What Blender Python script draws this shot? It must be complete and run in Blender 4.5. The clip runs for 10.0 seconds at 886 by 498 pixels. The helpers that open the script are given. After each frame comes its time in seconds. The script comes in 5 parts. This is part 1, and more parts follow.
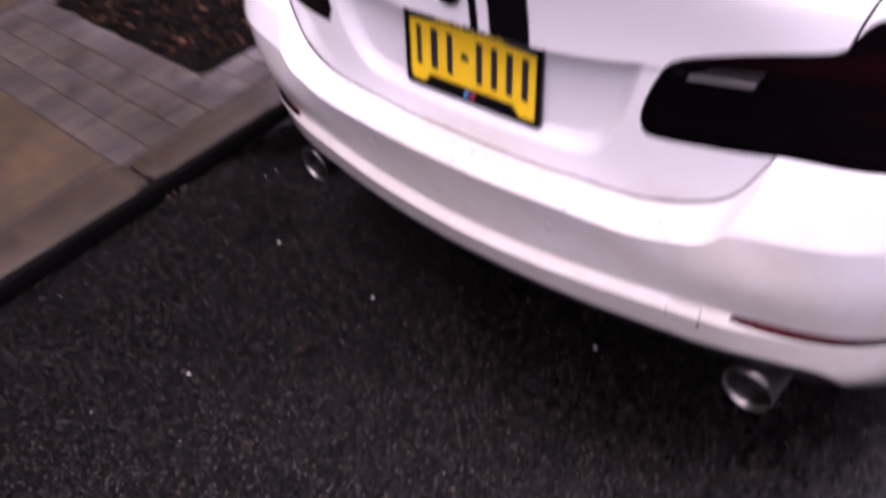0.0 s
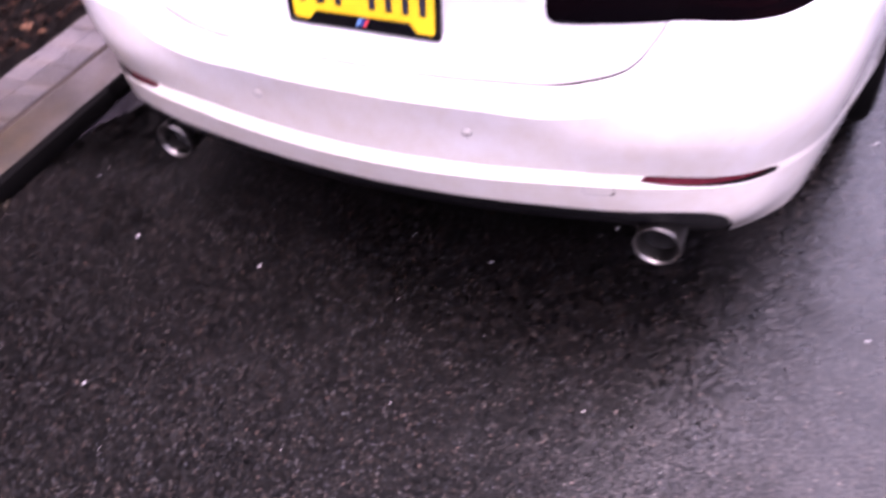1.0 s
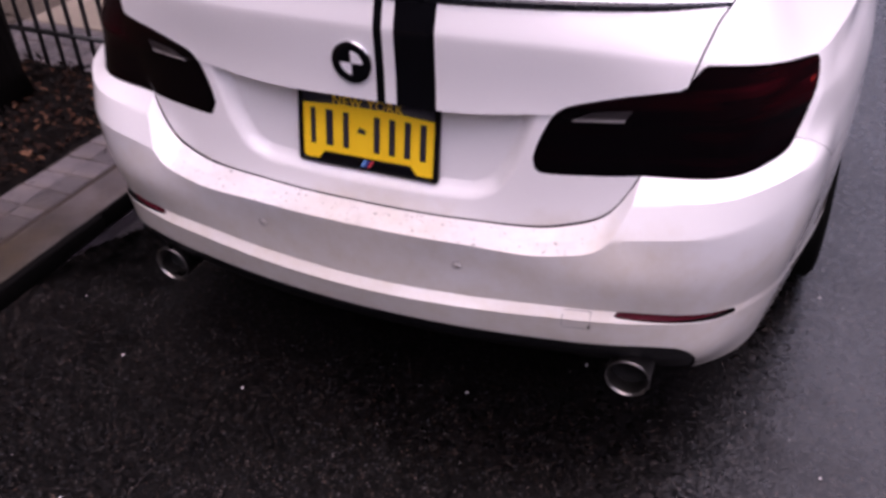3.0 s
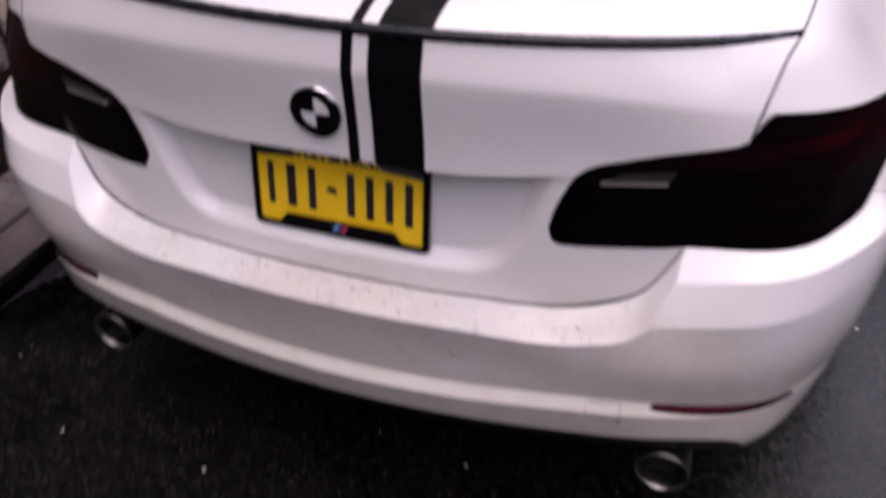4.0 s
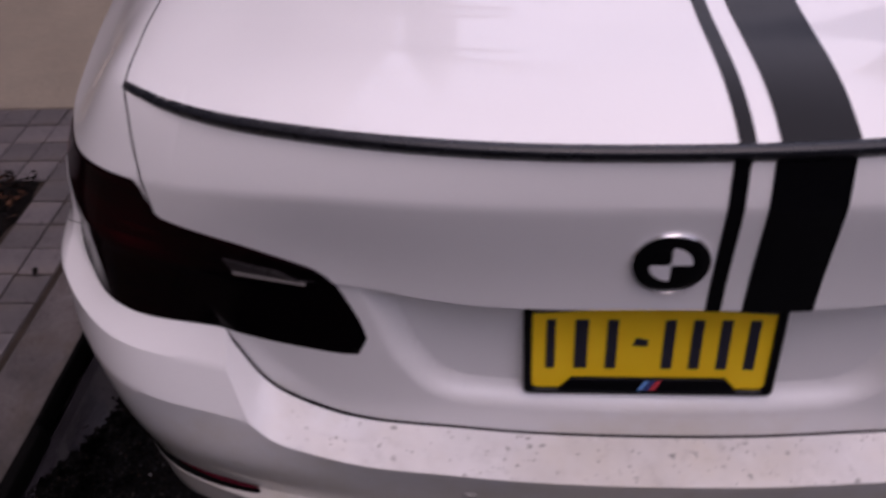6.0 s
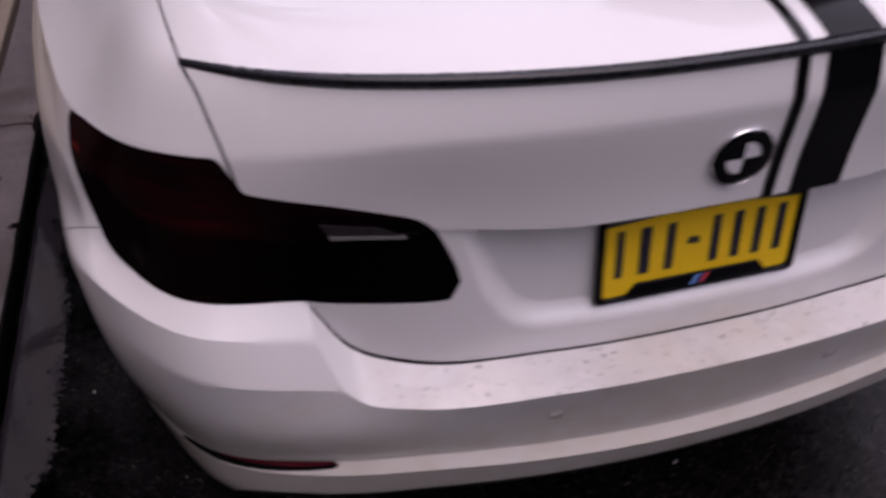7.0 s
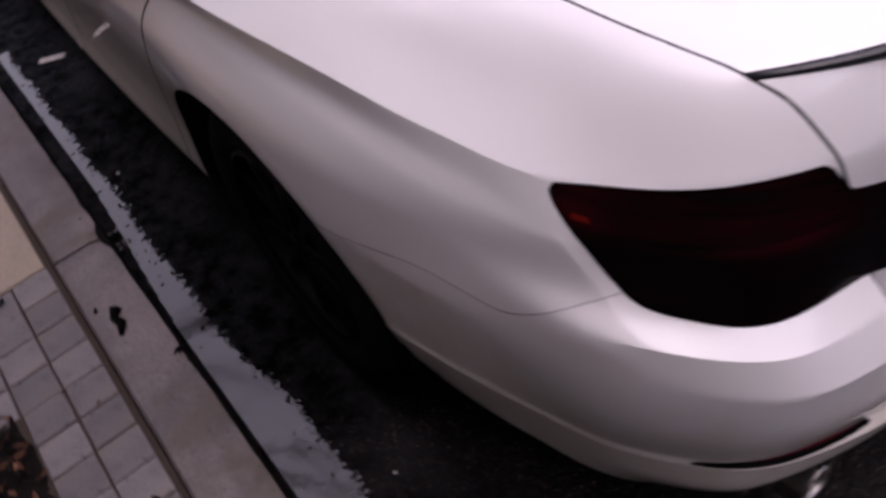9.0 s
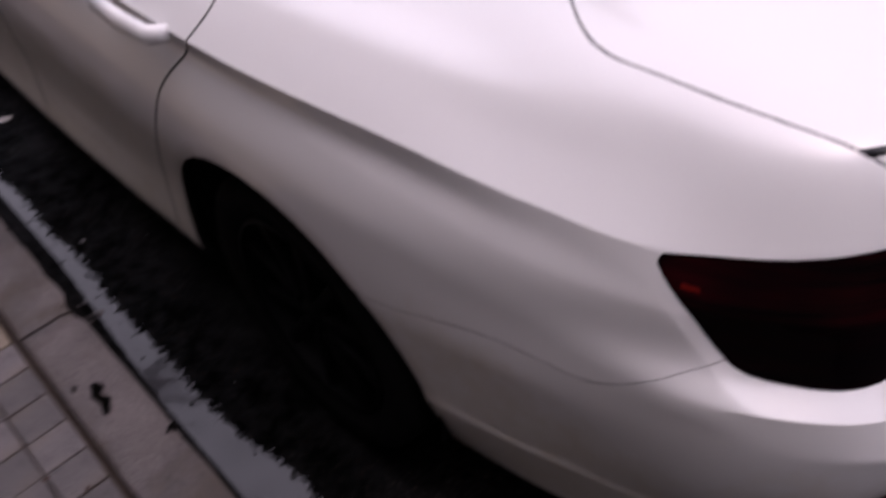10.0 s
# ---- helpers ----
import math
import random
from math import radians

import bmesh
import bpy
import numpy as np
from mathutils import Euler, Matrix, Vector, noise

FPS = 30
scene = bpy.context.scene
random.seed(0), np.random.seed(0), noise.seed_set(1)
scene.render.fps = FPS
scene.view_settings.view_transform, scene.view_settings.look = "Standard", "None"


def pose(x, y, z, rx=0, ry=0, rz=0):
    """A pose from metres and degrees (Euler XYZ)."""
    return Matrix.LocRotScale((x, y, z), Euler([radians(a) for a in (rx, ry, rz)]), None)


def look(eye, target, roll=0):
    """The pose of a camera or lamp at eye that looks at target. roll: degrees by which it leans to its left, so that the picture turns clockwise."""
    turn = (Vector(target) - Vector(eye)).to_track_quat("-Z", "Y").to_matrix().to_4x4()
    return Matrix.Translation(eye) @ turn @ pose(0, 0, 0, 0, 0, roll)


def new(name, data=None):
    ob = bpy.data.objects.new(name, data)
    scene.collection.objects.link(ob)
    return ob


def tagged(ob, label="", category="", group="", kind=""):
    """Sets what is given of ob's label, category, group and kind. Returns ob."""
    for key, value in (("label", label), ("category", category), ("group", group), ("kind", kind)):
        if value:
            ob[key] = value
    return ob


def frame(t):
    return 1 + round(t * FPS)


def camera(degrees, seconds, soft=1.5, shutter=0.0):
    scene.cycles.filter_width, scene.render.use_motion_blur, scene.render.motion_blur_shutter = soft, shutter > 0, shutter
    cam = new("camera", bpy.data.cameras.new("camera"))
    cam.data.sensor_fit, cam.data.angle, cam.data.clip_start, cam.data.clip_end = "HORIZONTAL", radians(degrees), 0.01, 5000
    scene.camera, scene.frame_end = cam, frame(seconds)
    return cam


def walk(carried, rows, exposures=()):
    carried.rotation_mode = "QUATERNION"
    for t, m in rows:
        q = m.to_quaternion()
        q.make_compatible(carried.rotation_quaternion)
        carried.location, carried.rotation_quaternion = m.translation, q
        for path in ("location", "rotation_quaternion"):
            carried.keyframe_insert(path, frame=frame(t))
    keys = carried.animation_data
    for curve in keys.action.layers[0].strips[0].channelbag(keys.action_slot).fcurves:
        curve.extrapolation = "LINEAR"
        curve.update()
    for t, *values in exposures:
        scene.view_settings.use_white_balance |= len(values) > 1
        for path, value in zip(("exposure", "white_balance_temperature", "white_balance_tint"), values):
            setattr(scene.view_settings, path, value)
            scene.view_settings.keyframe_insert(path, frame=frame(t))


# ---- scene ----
# ---- camera and its walk ----
cam = camera(56.7, 10.0, soft=3.2, shutter=0.8)
PATH = [
    (0, (0.882, -0.76, 1.472), (-0.245, 0.186, 0.117), -10.7),
    (0.5, (0.734, -0.861, 1.419), (-0.134, 0.142, -0.077), -10.6),
    (1, (0.714, -1.041, 1.431), (0.052, 0.213, 0.02), -6.9),
    (1.5, (0.727, -1.232, 1.479), (0.151, 0.254, 0.271), -1.2),
    (2, (0.747, -1.267, 1.493), (0.098, 0.272, 0.392), -0.2),
    (2.5, (0.738, -1.249, 1.492), (0.074, 0.296, 0.409), -0.8),
    (2.7, (0.728, -1.24, 1.492), (0.074, 0.3, 0.395), -1.0),
    (3.8, (0.574, -0.893, 1.459), (0.002, 0.567, 0.218), -1.3),
    (4, (0.539, -0.848, 1.468), (-0.021, 0.636, 0.251), -1.8),
    (4.5, (0.325, -0.751, 1.481), (-0.045, 0.842, 0.33), -1.3),
    (5, (0.157, -0.687, 1.521), (-0.032, 0.93, 0.361), -1.7),
    (5.5, (-0.009, -0.623, 1.49), (-0.166, 0.987, 0.313), -2.4),
    (5.7, (-0.071, -0.57, 1.492), (-0.296, 0.952, 0.214), -4.4),
    (6.8, (-0.483, -0.639, 1.493), (-0.162, 0.844, 0.19), 0.1),
    (7, (-0.56, -0.612, 1.483), (-0.17, 0.834, 0.158), 0.0),
    (7.5, (-0.721, -0.482, 1.478), (-0.302, 0.924, 0.119), -3.4),
    (8, (-0.955, -0.37, 1.499), (-0.36, 1.005, 0.174), -2.8),
    (8.5, (-1.149, -0.276, 1.557), (-0.45, 0.899, 0.098), -2.9),
    (8.8, (-1.191, -0.188, 1.567), (-0.526, 1.017, 0.116), -8.9),
    (9, (-1.205, -0.124, 1.568), (-0.601, 1.077, 0.101), -15.1),
    (9.5, (-1.247, 0.015, 1.591), (-0.653, 1.172, 0.11), -17.2),
    (10, (-1.374, 0.041, 1.606), (-0.51, 1.169, 0.198), -8.2),
]
walk(cam, [(t, look(eye, target, roll)) for t, eye, target, roll in PATH],
     exposures=[(0, 1.6, 6100, 42), (0.5, 2.6, 6040, 49), (1, 2.65, 6020, 50), (1.5, 1.8, 6180, 43), (2, 1.3, 6170, 42), (2.5, 1.22, 6170, 42), (2.7, 1.22, 6170, 42), (3.8, 0.87, 6270, 32), (4, 0.72, 6270, 31), (4.5, 0.37, 6270, 31), (5, 0.22, 6270, 31), (5.5, 0.08, 6180, 35), (5.7, 0.08, 6180, 35), (6.8, 0.28, 6200, 33), (7, 0.28, 6200, 33), (7.5, 0.38, 6200, 33), (8, 0.13, 6180, 33), (8.5, 0.56, 6180, 33), (9, 0.63, 6180, 33), (9.5, 0.8, 6160, 33), (10, 0.5, 6180, 30)])

# ---- world and light ----
world = bpy.data.worlds.new("sky")
scene.world = world
world.use_nodes = True
wn = world.node_tree
sky = wn.nodes.new("ShaderNodeTexSky")
sky.sky_type = "NISHITA"
sky.sun_disc = False
sky.sun_elevation = radians(80)
sky.sun_rotation = radians(150)
sky.air_density, sky.dust_density, sky.ozone_density = 1.0, 6.0, 1.0
wn.links.new(sky.outputs[0], wn.nodes["Background"].inputs[0])
wn.nodes["Background"].inputs[1].default_value = 0.08

sun = new("sun", bpy.data.lights.new("sun", "SUN"))
sun.data.energy, sun.data.angle, sun.data.color = 2.05, radians(140), (1.0, 0.96, 0.92)
sun.matrix_world = look((0, 0, 20), (2.2, 0.5, 0))


# ---- materials ----
def material(name):
    m = bpy.data.materials.new(name)
    m.use_nodes = True
    return m, m.node_tree.nodes, m.node_tree.links, m.node_tree.nodes["Principled BSDF"]


def setv(b, **kw):
    for k, v in kw.items():
        b.inputs[k.replace("_", " ")].default_value = v


def coords(nodes, links, scale=1.0, obj=True):
    tc = nodes.new("ShaderNodeTexCoord")
    mp = nodes.new("ShaderNodeMapping")
    mp.inputs["Scale"].default_value = (scale, scale, scale) if isinstance(scale, (int, float)) else scale
    links.new(tc.outputs["Object" if obj else "Generated"], mp.inputs["Vector"])
    return mp.outputs["Vector"]


def noise_tex(nodes, links, vec, scale, detail=4.0, rough=0.55):
    n = nodes.new("ShaderNodeTexNoise")
    n.inputs["Scale"].default_value, n.inputs["Detail"].default_value, n.inputs["Roughness"].default_value = scale, detail, rough
    links.new(vec, n.inputs["Vector"])
    return n.outputs["Fac"]


def ramp(nodes, links, fac, stops):
    r = nodes.new("ShaderNodeValToRGB")
    e = r.color_ramp.elements
    while len(e) < len(stops):
        e.new(0.5)
    for el, (p, c) in zip(e, stops):
        el.position = p
        el.color = (*c, 1) if isinstance(c, tuple) else (c, c, c, 1)
    links.new(fac, r.inputs["Fac"])
    return r.outputs["Color"]


def mix(nodes, links, fac, a, b, blend="MIX"):
    m = nodes.new("ShaderNodeMix")
    m.data_type, m.blend_type = "RGBA", blend
    for sock, v in ((m.inputs[0], fac), (m.inputs[6], a), (m.inputs[7], b)):
        if hasattr(v, "is_output"):
            links.new(v, sock)
        elif isinstance(v, tuple):
            sock.default_value = (*v, 1)
        else:
            sock.default_value = v
    return m.outputs[2]


def bump(nodes, links, b, height, strength, dist):
    n = nodes.new("ShaderNodeBump")
    n.inputs["Strength"].default_value, n.inputs["Distance"].default_value = strength, dist
    links.new(height, n.inputs["Height"])
    links.new(n.outputs["Normal"], b.inputs["Normal"])


def simple(name, color, rough, metal=0.0, vary=0.12, scale=30.0, coat=0.0, bumps=0.0, spec=0.5):
    m, n, l, b = material(name)
    v = coords(n, l)
    f = noise_tex(n, l, v, scale)
    g = noise_tex(n, l, v, scale / 9, 3)
    f2 = mix(n, l, 0.5, f, g)
    lo = tuple(max(0.0, c * (1 - vary)) for c in color)
    hi = tuple(min(1.0, c * (1 + vary)) for c in color)
    l.new(ramp(n, l, f2, [(0.3, lo), (0.7, hi)]), b.inputs["Base Color"])
    l.new(ramp(n, l, f, [(0.25, max(0.02, rough * 0.8)), (0.75, min(1.0, rough * 1.2))]), b.inputs["Roughness"])
    setv(b, Metallic=metal, Coat_Weight=coat, Coat_Roughness=0.04, Specular_IOR_Level=spec)
    if bumps:
        bump(n, l, b, f, bumps, 0.003)
    return m


def paint_material():
    """White clear-coated paint with faint road film, scattered dirt specks and warm lower-body shading painted in."""
    m, n, l, b = material("white_car_paint")
    v = coords(n, l)
    film = noise_tex(n, l, v, 3.0, 5)
    fine = noise_tex(n, l, v, 60.0, 4)
    white = ramp(n, l, film, [(0.3, (0.785, 0.78, 0.78)), (0.7, (0.81, 0.805, 0.805))])
    warp = n.new("ShaderNodeTexNoise")
    warp.inputs["Scale"].default_value = 45.0
    l.new(v, warp.inputs["Vector"])
    add = n.new("ShaderNodeVectorMath")
    add.operation = "MULTIPLY_ADD"
    add.inputs[1].default_value = (0.022, 0.022, 0.022)
    l.new(warp.outputs["Color"], add.inputs[0])
    l.new(v, add.inputs[2])
    spots = []
    for scale, size, keep_at in ((62.0, 0.26, 0.72), (150.0, 0.34, 0.80)):
        vor = n.new("ShaderNodeTexVoronoi")
        vor.inputs["Scale"].default_value = scale
        l.new(add.outputs[0], vor.inputs["Vector"])
        keep = n.new("ShaderNodeSeparateColor")
        l.new(vor.outputs["Color"], keep.inputs[0])
        spots.append(mix(n, l, 1.0, ramp(n, l, vor.outputs["Distance"], [(size * 0.5, 0.8), (size, 0.0)]), ramp(n, l, keep.outputs[0], [(keep_at, 0.0), (keep_at + 0.06, 1.0)]), "MULTIPLY"))
    smear = ramp(n, l, noise_tex(n, l, v, 34.0, 5, 0.7), [(0.55, 0.0), (0.8, 0.35)])
    dirt = mix(n, l, 1.0, mix(n, l, 1.0, spots[0], spots[1], "LIGHTEN"), smear, "LIGHTEN")
    # road splash settles on the upward-facing step of the bumper
    geo = n.new("ShaderNodeNewGeometry")
    sep, up = n.new("ShaderNodeSeparateXYZ"), n.new("ShaderNodeSeparateXYZ")
    l.new(geo.outputs["Position"], sep.inputs[0])
    l.new(geo.outputs["Normal"], up.inputs[0])
    low = ramp(n, l, sep.outputs[2], [(0.590, 0.0), (0.596, 1.0), (0.650, 1.0), (0.67, 0.0)])
    flat = ramp(n, l, up.outputs[2], [(0.75, 0.0), (0.85, 1.0)])
    mask = mix(n, l, 1.0, dirt, mix(n, l, 1.0, flat, low, "MULTIPLY"), "MULTIPLY")
    # a grey film of dried spray dulls the step
    haze = mix(n, l, 1.0, mix(n, l, 1.0, flat, low, "MULTIPLY"), ramp(n, l, noise_tex(n, l, v, 16.0, 5, 0.65), [(0.3, 0.30), (0.7, 0.62)]), "MULTIPLY")
    # patchy tan low on the body: road film, with dim warm bounce light painted in
    low_fade = n.new("ShaderNodeMath")
    low_fade.operation = "MULTIPLY_ADD"
    low_fade.inputs[1].default_value = 0.75
    l.new(noise_tex(n, l, v, 2.6, 6, 0.62), low_fade.inputs[0])
    l.new(sep.outputs[2], low_fade.inputs[2])
    film_bounce = mix(n, l, 1.0, ramp(n, l, low_fade.outputs[0], [(0.58, 0.70), (0.90, 0.52), (1.32, 0.0)]), ramp(n, l, noise_tex(n, l, v, 23.0, 5, 0.7), [(0.3, 0.45), (0.7, 1.0)]), "MULTIPLY")
    white = mix(n, l, film_bounce, white, (0.59, 0.515, 0.37))
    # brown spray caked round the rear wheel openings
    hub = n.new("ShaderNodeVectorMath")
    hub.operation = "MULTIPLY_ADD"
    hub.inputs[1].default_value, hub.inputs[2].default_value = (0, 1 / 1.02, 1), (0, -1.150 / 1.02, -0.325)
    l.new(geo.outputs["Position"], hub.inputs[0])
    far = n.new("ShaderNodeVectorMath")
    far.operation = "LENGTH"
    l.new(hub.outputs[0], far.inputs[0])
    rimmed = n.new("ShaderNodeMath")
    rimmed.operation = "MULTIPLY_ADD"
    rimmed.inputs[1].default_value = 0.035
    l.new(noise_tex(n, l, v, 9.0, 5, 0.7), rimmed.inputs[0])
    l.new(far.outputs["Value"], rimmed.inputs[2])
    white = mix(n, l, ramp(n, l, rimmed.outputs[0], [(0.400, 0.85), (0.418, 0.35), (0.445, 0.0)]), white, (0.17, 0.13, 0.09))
    coated = mix(n, l, haze, white, (0.47, 0.46, 0.455))
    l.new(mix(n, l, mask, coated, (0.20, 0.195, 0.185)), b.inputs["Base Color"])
    l.new(ramp(n, l, fine, [(0.3, 0.30), (0.7, 0.33)]), b.inputs["Roughness"])
    setv(b, Coat_Weight=1.0, Coat_Roughness=0.03, Coat_IOR=1.55)
    l.new(ramp(n, l, haze, [(0.0, 1.0), (0.3, 0.25), (0.6, 0.1)]), b.inputs["Coat Weight"])
    return m


def lamp_material():
    """Smoked lens over red reflectors."""
    m, n, l, b = material("smoked_red_lens")
    v = coords(n, l, (1, 1, 1))
    sep = n.new("ShaderNodeSeparateXYZ")
    l.new(v, sep.inputs[0])
    outer = n.new("ShaderNodeMath")
    outer.operation = "ABSOLUTE"
    l.new(sep.outputs[0], outer.inputs[0])
    wide = ramp(n, l, outer.outputs[0], [(0.52, 0.25), (0.64, 1.0)])
    upper = ramp(n, l, sep.outputs[2], [(0.845, 0.2), (0.865, 1.0)])
    cloud = mix(n, l, 1.0, mix(n, l, 1.0, wide, upper, "MULTIPLY"), ramp(n, l, noise_tex(n, l, v, 9.0, 2), [(0.3, 0.4), (0.7, 1.0)]), "MULTIPLY")
    ribs = ramp(n, l, noise_tex(n, l, coords(n, l, (4, 4, 60)), 1.0, 2), [(0.4, (0.004, 0.0015, 0.002)), (0.7, (0.024, 0.002, 0.0035))])
    l.new(mix(n, l, cloud, (0.0016, 0.0011, 0.0017), ribs), b.inputs["Base Color"])
    l.new(ramp(n, l, noise_tex(n, l, v, 40.0), [(0.3, 0.08), (0.7, 0.16)]), b.inputs["Roughness"])
    setv(b, Specular_IOR_Level=0.07)
    return m


def asphalt_material():
    """Damp worn asphalt: fine dark stone, brownish mottling, a few pale chips, a thin uneven wet film."""
    m, n, l, b = material("wet_asphalt")
    v = coords(n, l)
    vor = n.new("ShaderNodeTexVoronoi")
    vor.inputs["Scale"].default_value = 240.0
    l.new(v, vor.inputs["Vector"])
    cell = n.new("ShaderNodeSeparateColor")
    l.new(vor.outputs["Color"], cell.inputs[0])
    stone = ramp(n, l, cell.outputs[0], [(0.0, (0.0004, 0.0004, 0.0004)), (0.5, (0.0017, 0.0015, 0.0015)), (0.80, (0.0062, 0.0056, 0.0053)), (0.95, (0.018, 0.0162, 0.015)), (1.0, (0.060, 0.056, 0.052))])
    stone = mix(n, l, 1.0, stone, ramp(n, l, cell.outputs[1], [(0.0, (1.35, 0.95, 0.8)), (0.35, (1.0, 1.0, 1.0)), (0.8, (0.85, 0.95, 1.15))]), "MULTIPLY")
    big = ramp(n, l, noise_tex(n, l, v, 1.1, 6), [(0.3, 0.55), (0.7, 1.25)])
    mid = ramp(n, l, noise_tex(n, l, v, 26.0, 5, 0.7), [(0.3, (0.5, 0.5, 0.52)), (0.7, (1.5, 1.4, 1.32))])
    l.new(mix(n, l, 1.0, mix(n, l, 1.0, stone, big, "MULTIPLY"), mid, "MULTIPLY"), b.inputs["Base Color"])
    base = b.inputs["Base Color"].links[0].from_socket
    wet = mix(n, l, 0.5, noise_tex(n, l, v, 1.6, 4), noise_tex(n, l, v, 34.0, 5, 0.7))
    sep = n.new("ShaderNodeSeparateXYZ")
    l.new(v, sep.inputs[0])
    edge = n.new("ShaderNodeMath")
    edge.operation = "MULTIPLY_ADD"
    edge.inputs[1].default_value = 1.2
    l.new(noise_tex(n, l, v, 2.2, 5, 0.6), edge.inputs[0])
    l.new(sep.outputs[0], edge.inputs[2])
    # the carriageway lies open to the rain, the parking lane has half dried; shade between car and kerb is painted in
    lane_shade = n.new("ShaderNodeMapRange")
    lane_shade.interpolation_type = "SMOOTHSTEP"
    lane_shade.inputs[1].default_value, lane_shade.inputs[2].default_value = -0.45, -0.05
    lane_shade.inputs[4].default_value = 1.0
    l.new(edge.outputs[0], lane_shade.inputs[0])
    l.new(ramp(n, l, noise_tex(n, l, v, 17.0, 6, 0.72), [(0.42, 0.05), (0.62, 0.42)]), lane_shade.inputs[3])
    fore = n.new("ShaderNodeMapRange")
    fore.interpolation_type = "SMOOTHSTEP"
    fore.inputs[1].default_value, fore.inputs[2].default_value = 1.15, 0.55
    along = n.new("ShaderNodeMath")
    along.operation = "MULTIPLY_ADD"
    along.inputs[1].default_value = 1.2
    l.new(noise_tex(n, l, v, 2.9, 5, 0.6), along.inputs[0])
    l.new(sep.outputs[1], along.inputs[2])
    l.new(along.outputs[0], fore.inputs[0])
    unshaded = n.new("ShaderNodeMath")
    unshaded.operation = "MAXIMUM"
    l.new(lane_shade.outputs[0], unshaded.inputs[0])
    l.new(fore.outputs[0], unshaded.inputs[1])
    l.new(mix(n, l, 1.0, base, unshaded.outputs[0], "MULTIPLY"), b.inputs["Base Color"])
    reach = n.new("ShaderNodeMapRange")
    reach.interpolation_type = "SMOOTHSTEP"
    reach.inputs[1].default_value, reach.inputs[2].default_value = 0.8, 1.85
    l.new(edge.outputs[0], reach.inputs[0])
    l.new(mix(n, l, reach.outputs[0], ramp(n, l, wet, [(0.38, 0.24), (0.62, 0.5)]), ramp(n, l, wet, [(0.38, 0.16), (0.62, 0.38)])), b.inputs["Roughness"])
    spec = n.new("ShaderNodeMapRange")
    spec.inputs[3].default_value, spec.inputs[4].default_value = 0.115, 0.62
    l.new(reach.outputs[0], spec.inputs[0])
    l.new(mix(n, l, 1.0, spec.outputs[0], unshaded.outputs[0], "MULTIPLY"), b.inputs["Specular IOR Level"])
    h = mix(n, l, 0.5, vor.outputs["Distance"], noise_tex(n, l, v, 300.0, 3, 0.7))
    bump(n, l, b, h, 0.35, 0.003)
    # every stone lies at its own slight tilt
    bent = b.inputs["Normal"].links[0].from_socket
    centred = n.new("ShaderNodeVectorMath")
    centred.operation = "SUBTRACT"
    centred.inputs[1].default_value = (0.5, 0.5, 0.5)
    l.new(vor.outputs["Color"], centred.inputs[0])
    tilt = n.new("ShaderNodeVectorMath")
    tilt.operation = "MULTIPLY_ADD"
    tilt.inputs[1].default_value = (0.30, 0.30, 0.0)
    l.new(centred.outputs[0], tilt.inputs[0])
    l.new(bent, tilt.inputs[2])
    unit = n.new("ShaderNodeVectorMath")
    unit.operation = "NORMALIZE"
    l.new(tilt.outputs[0], unit.inputs[0])
    l.new(unit.outputs[0], b.inputs["Normal"])
    return m


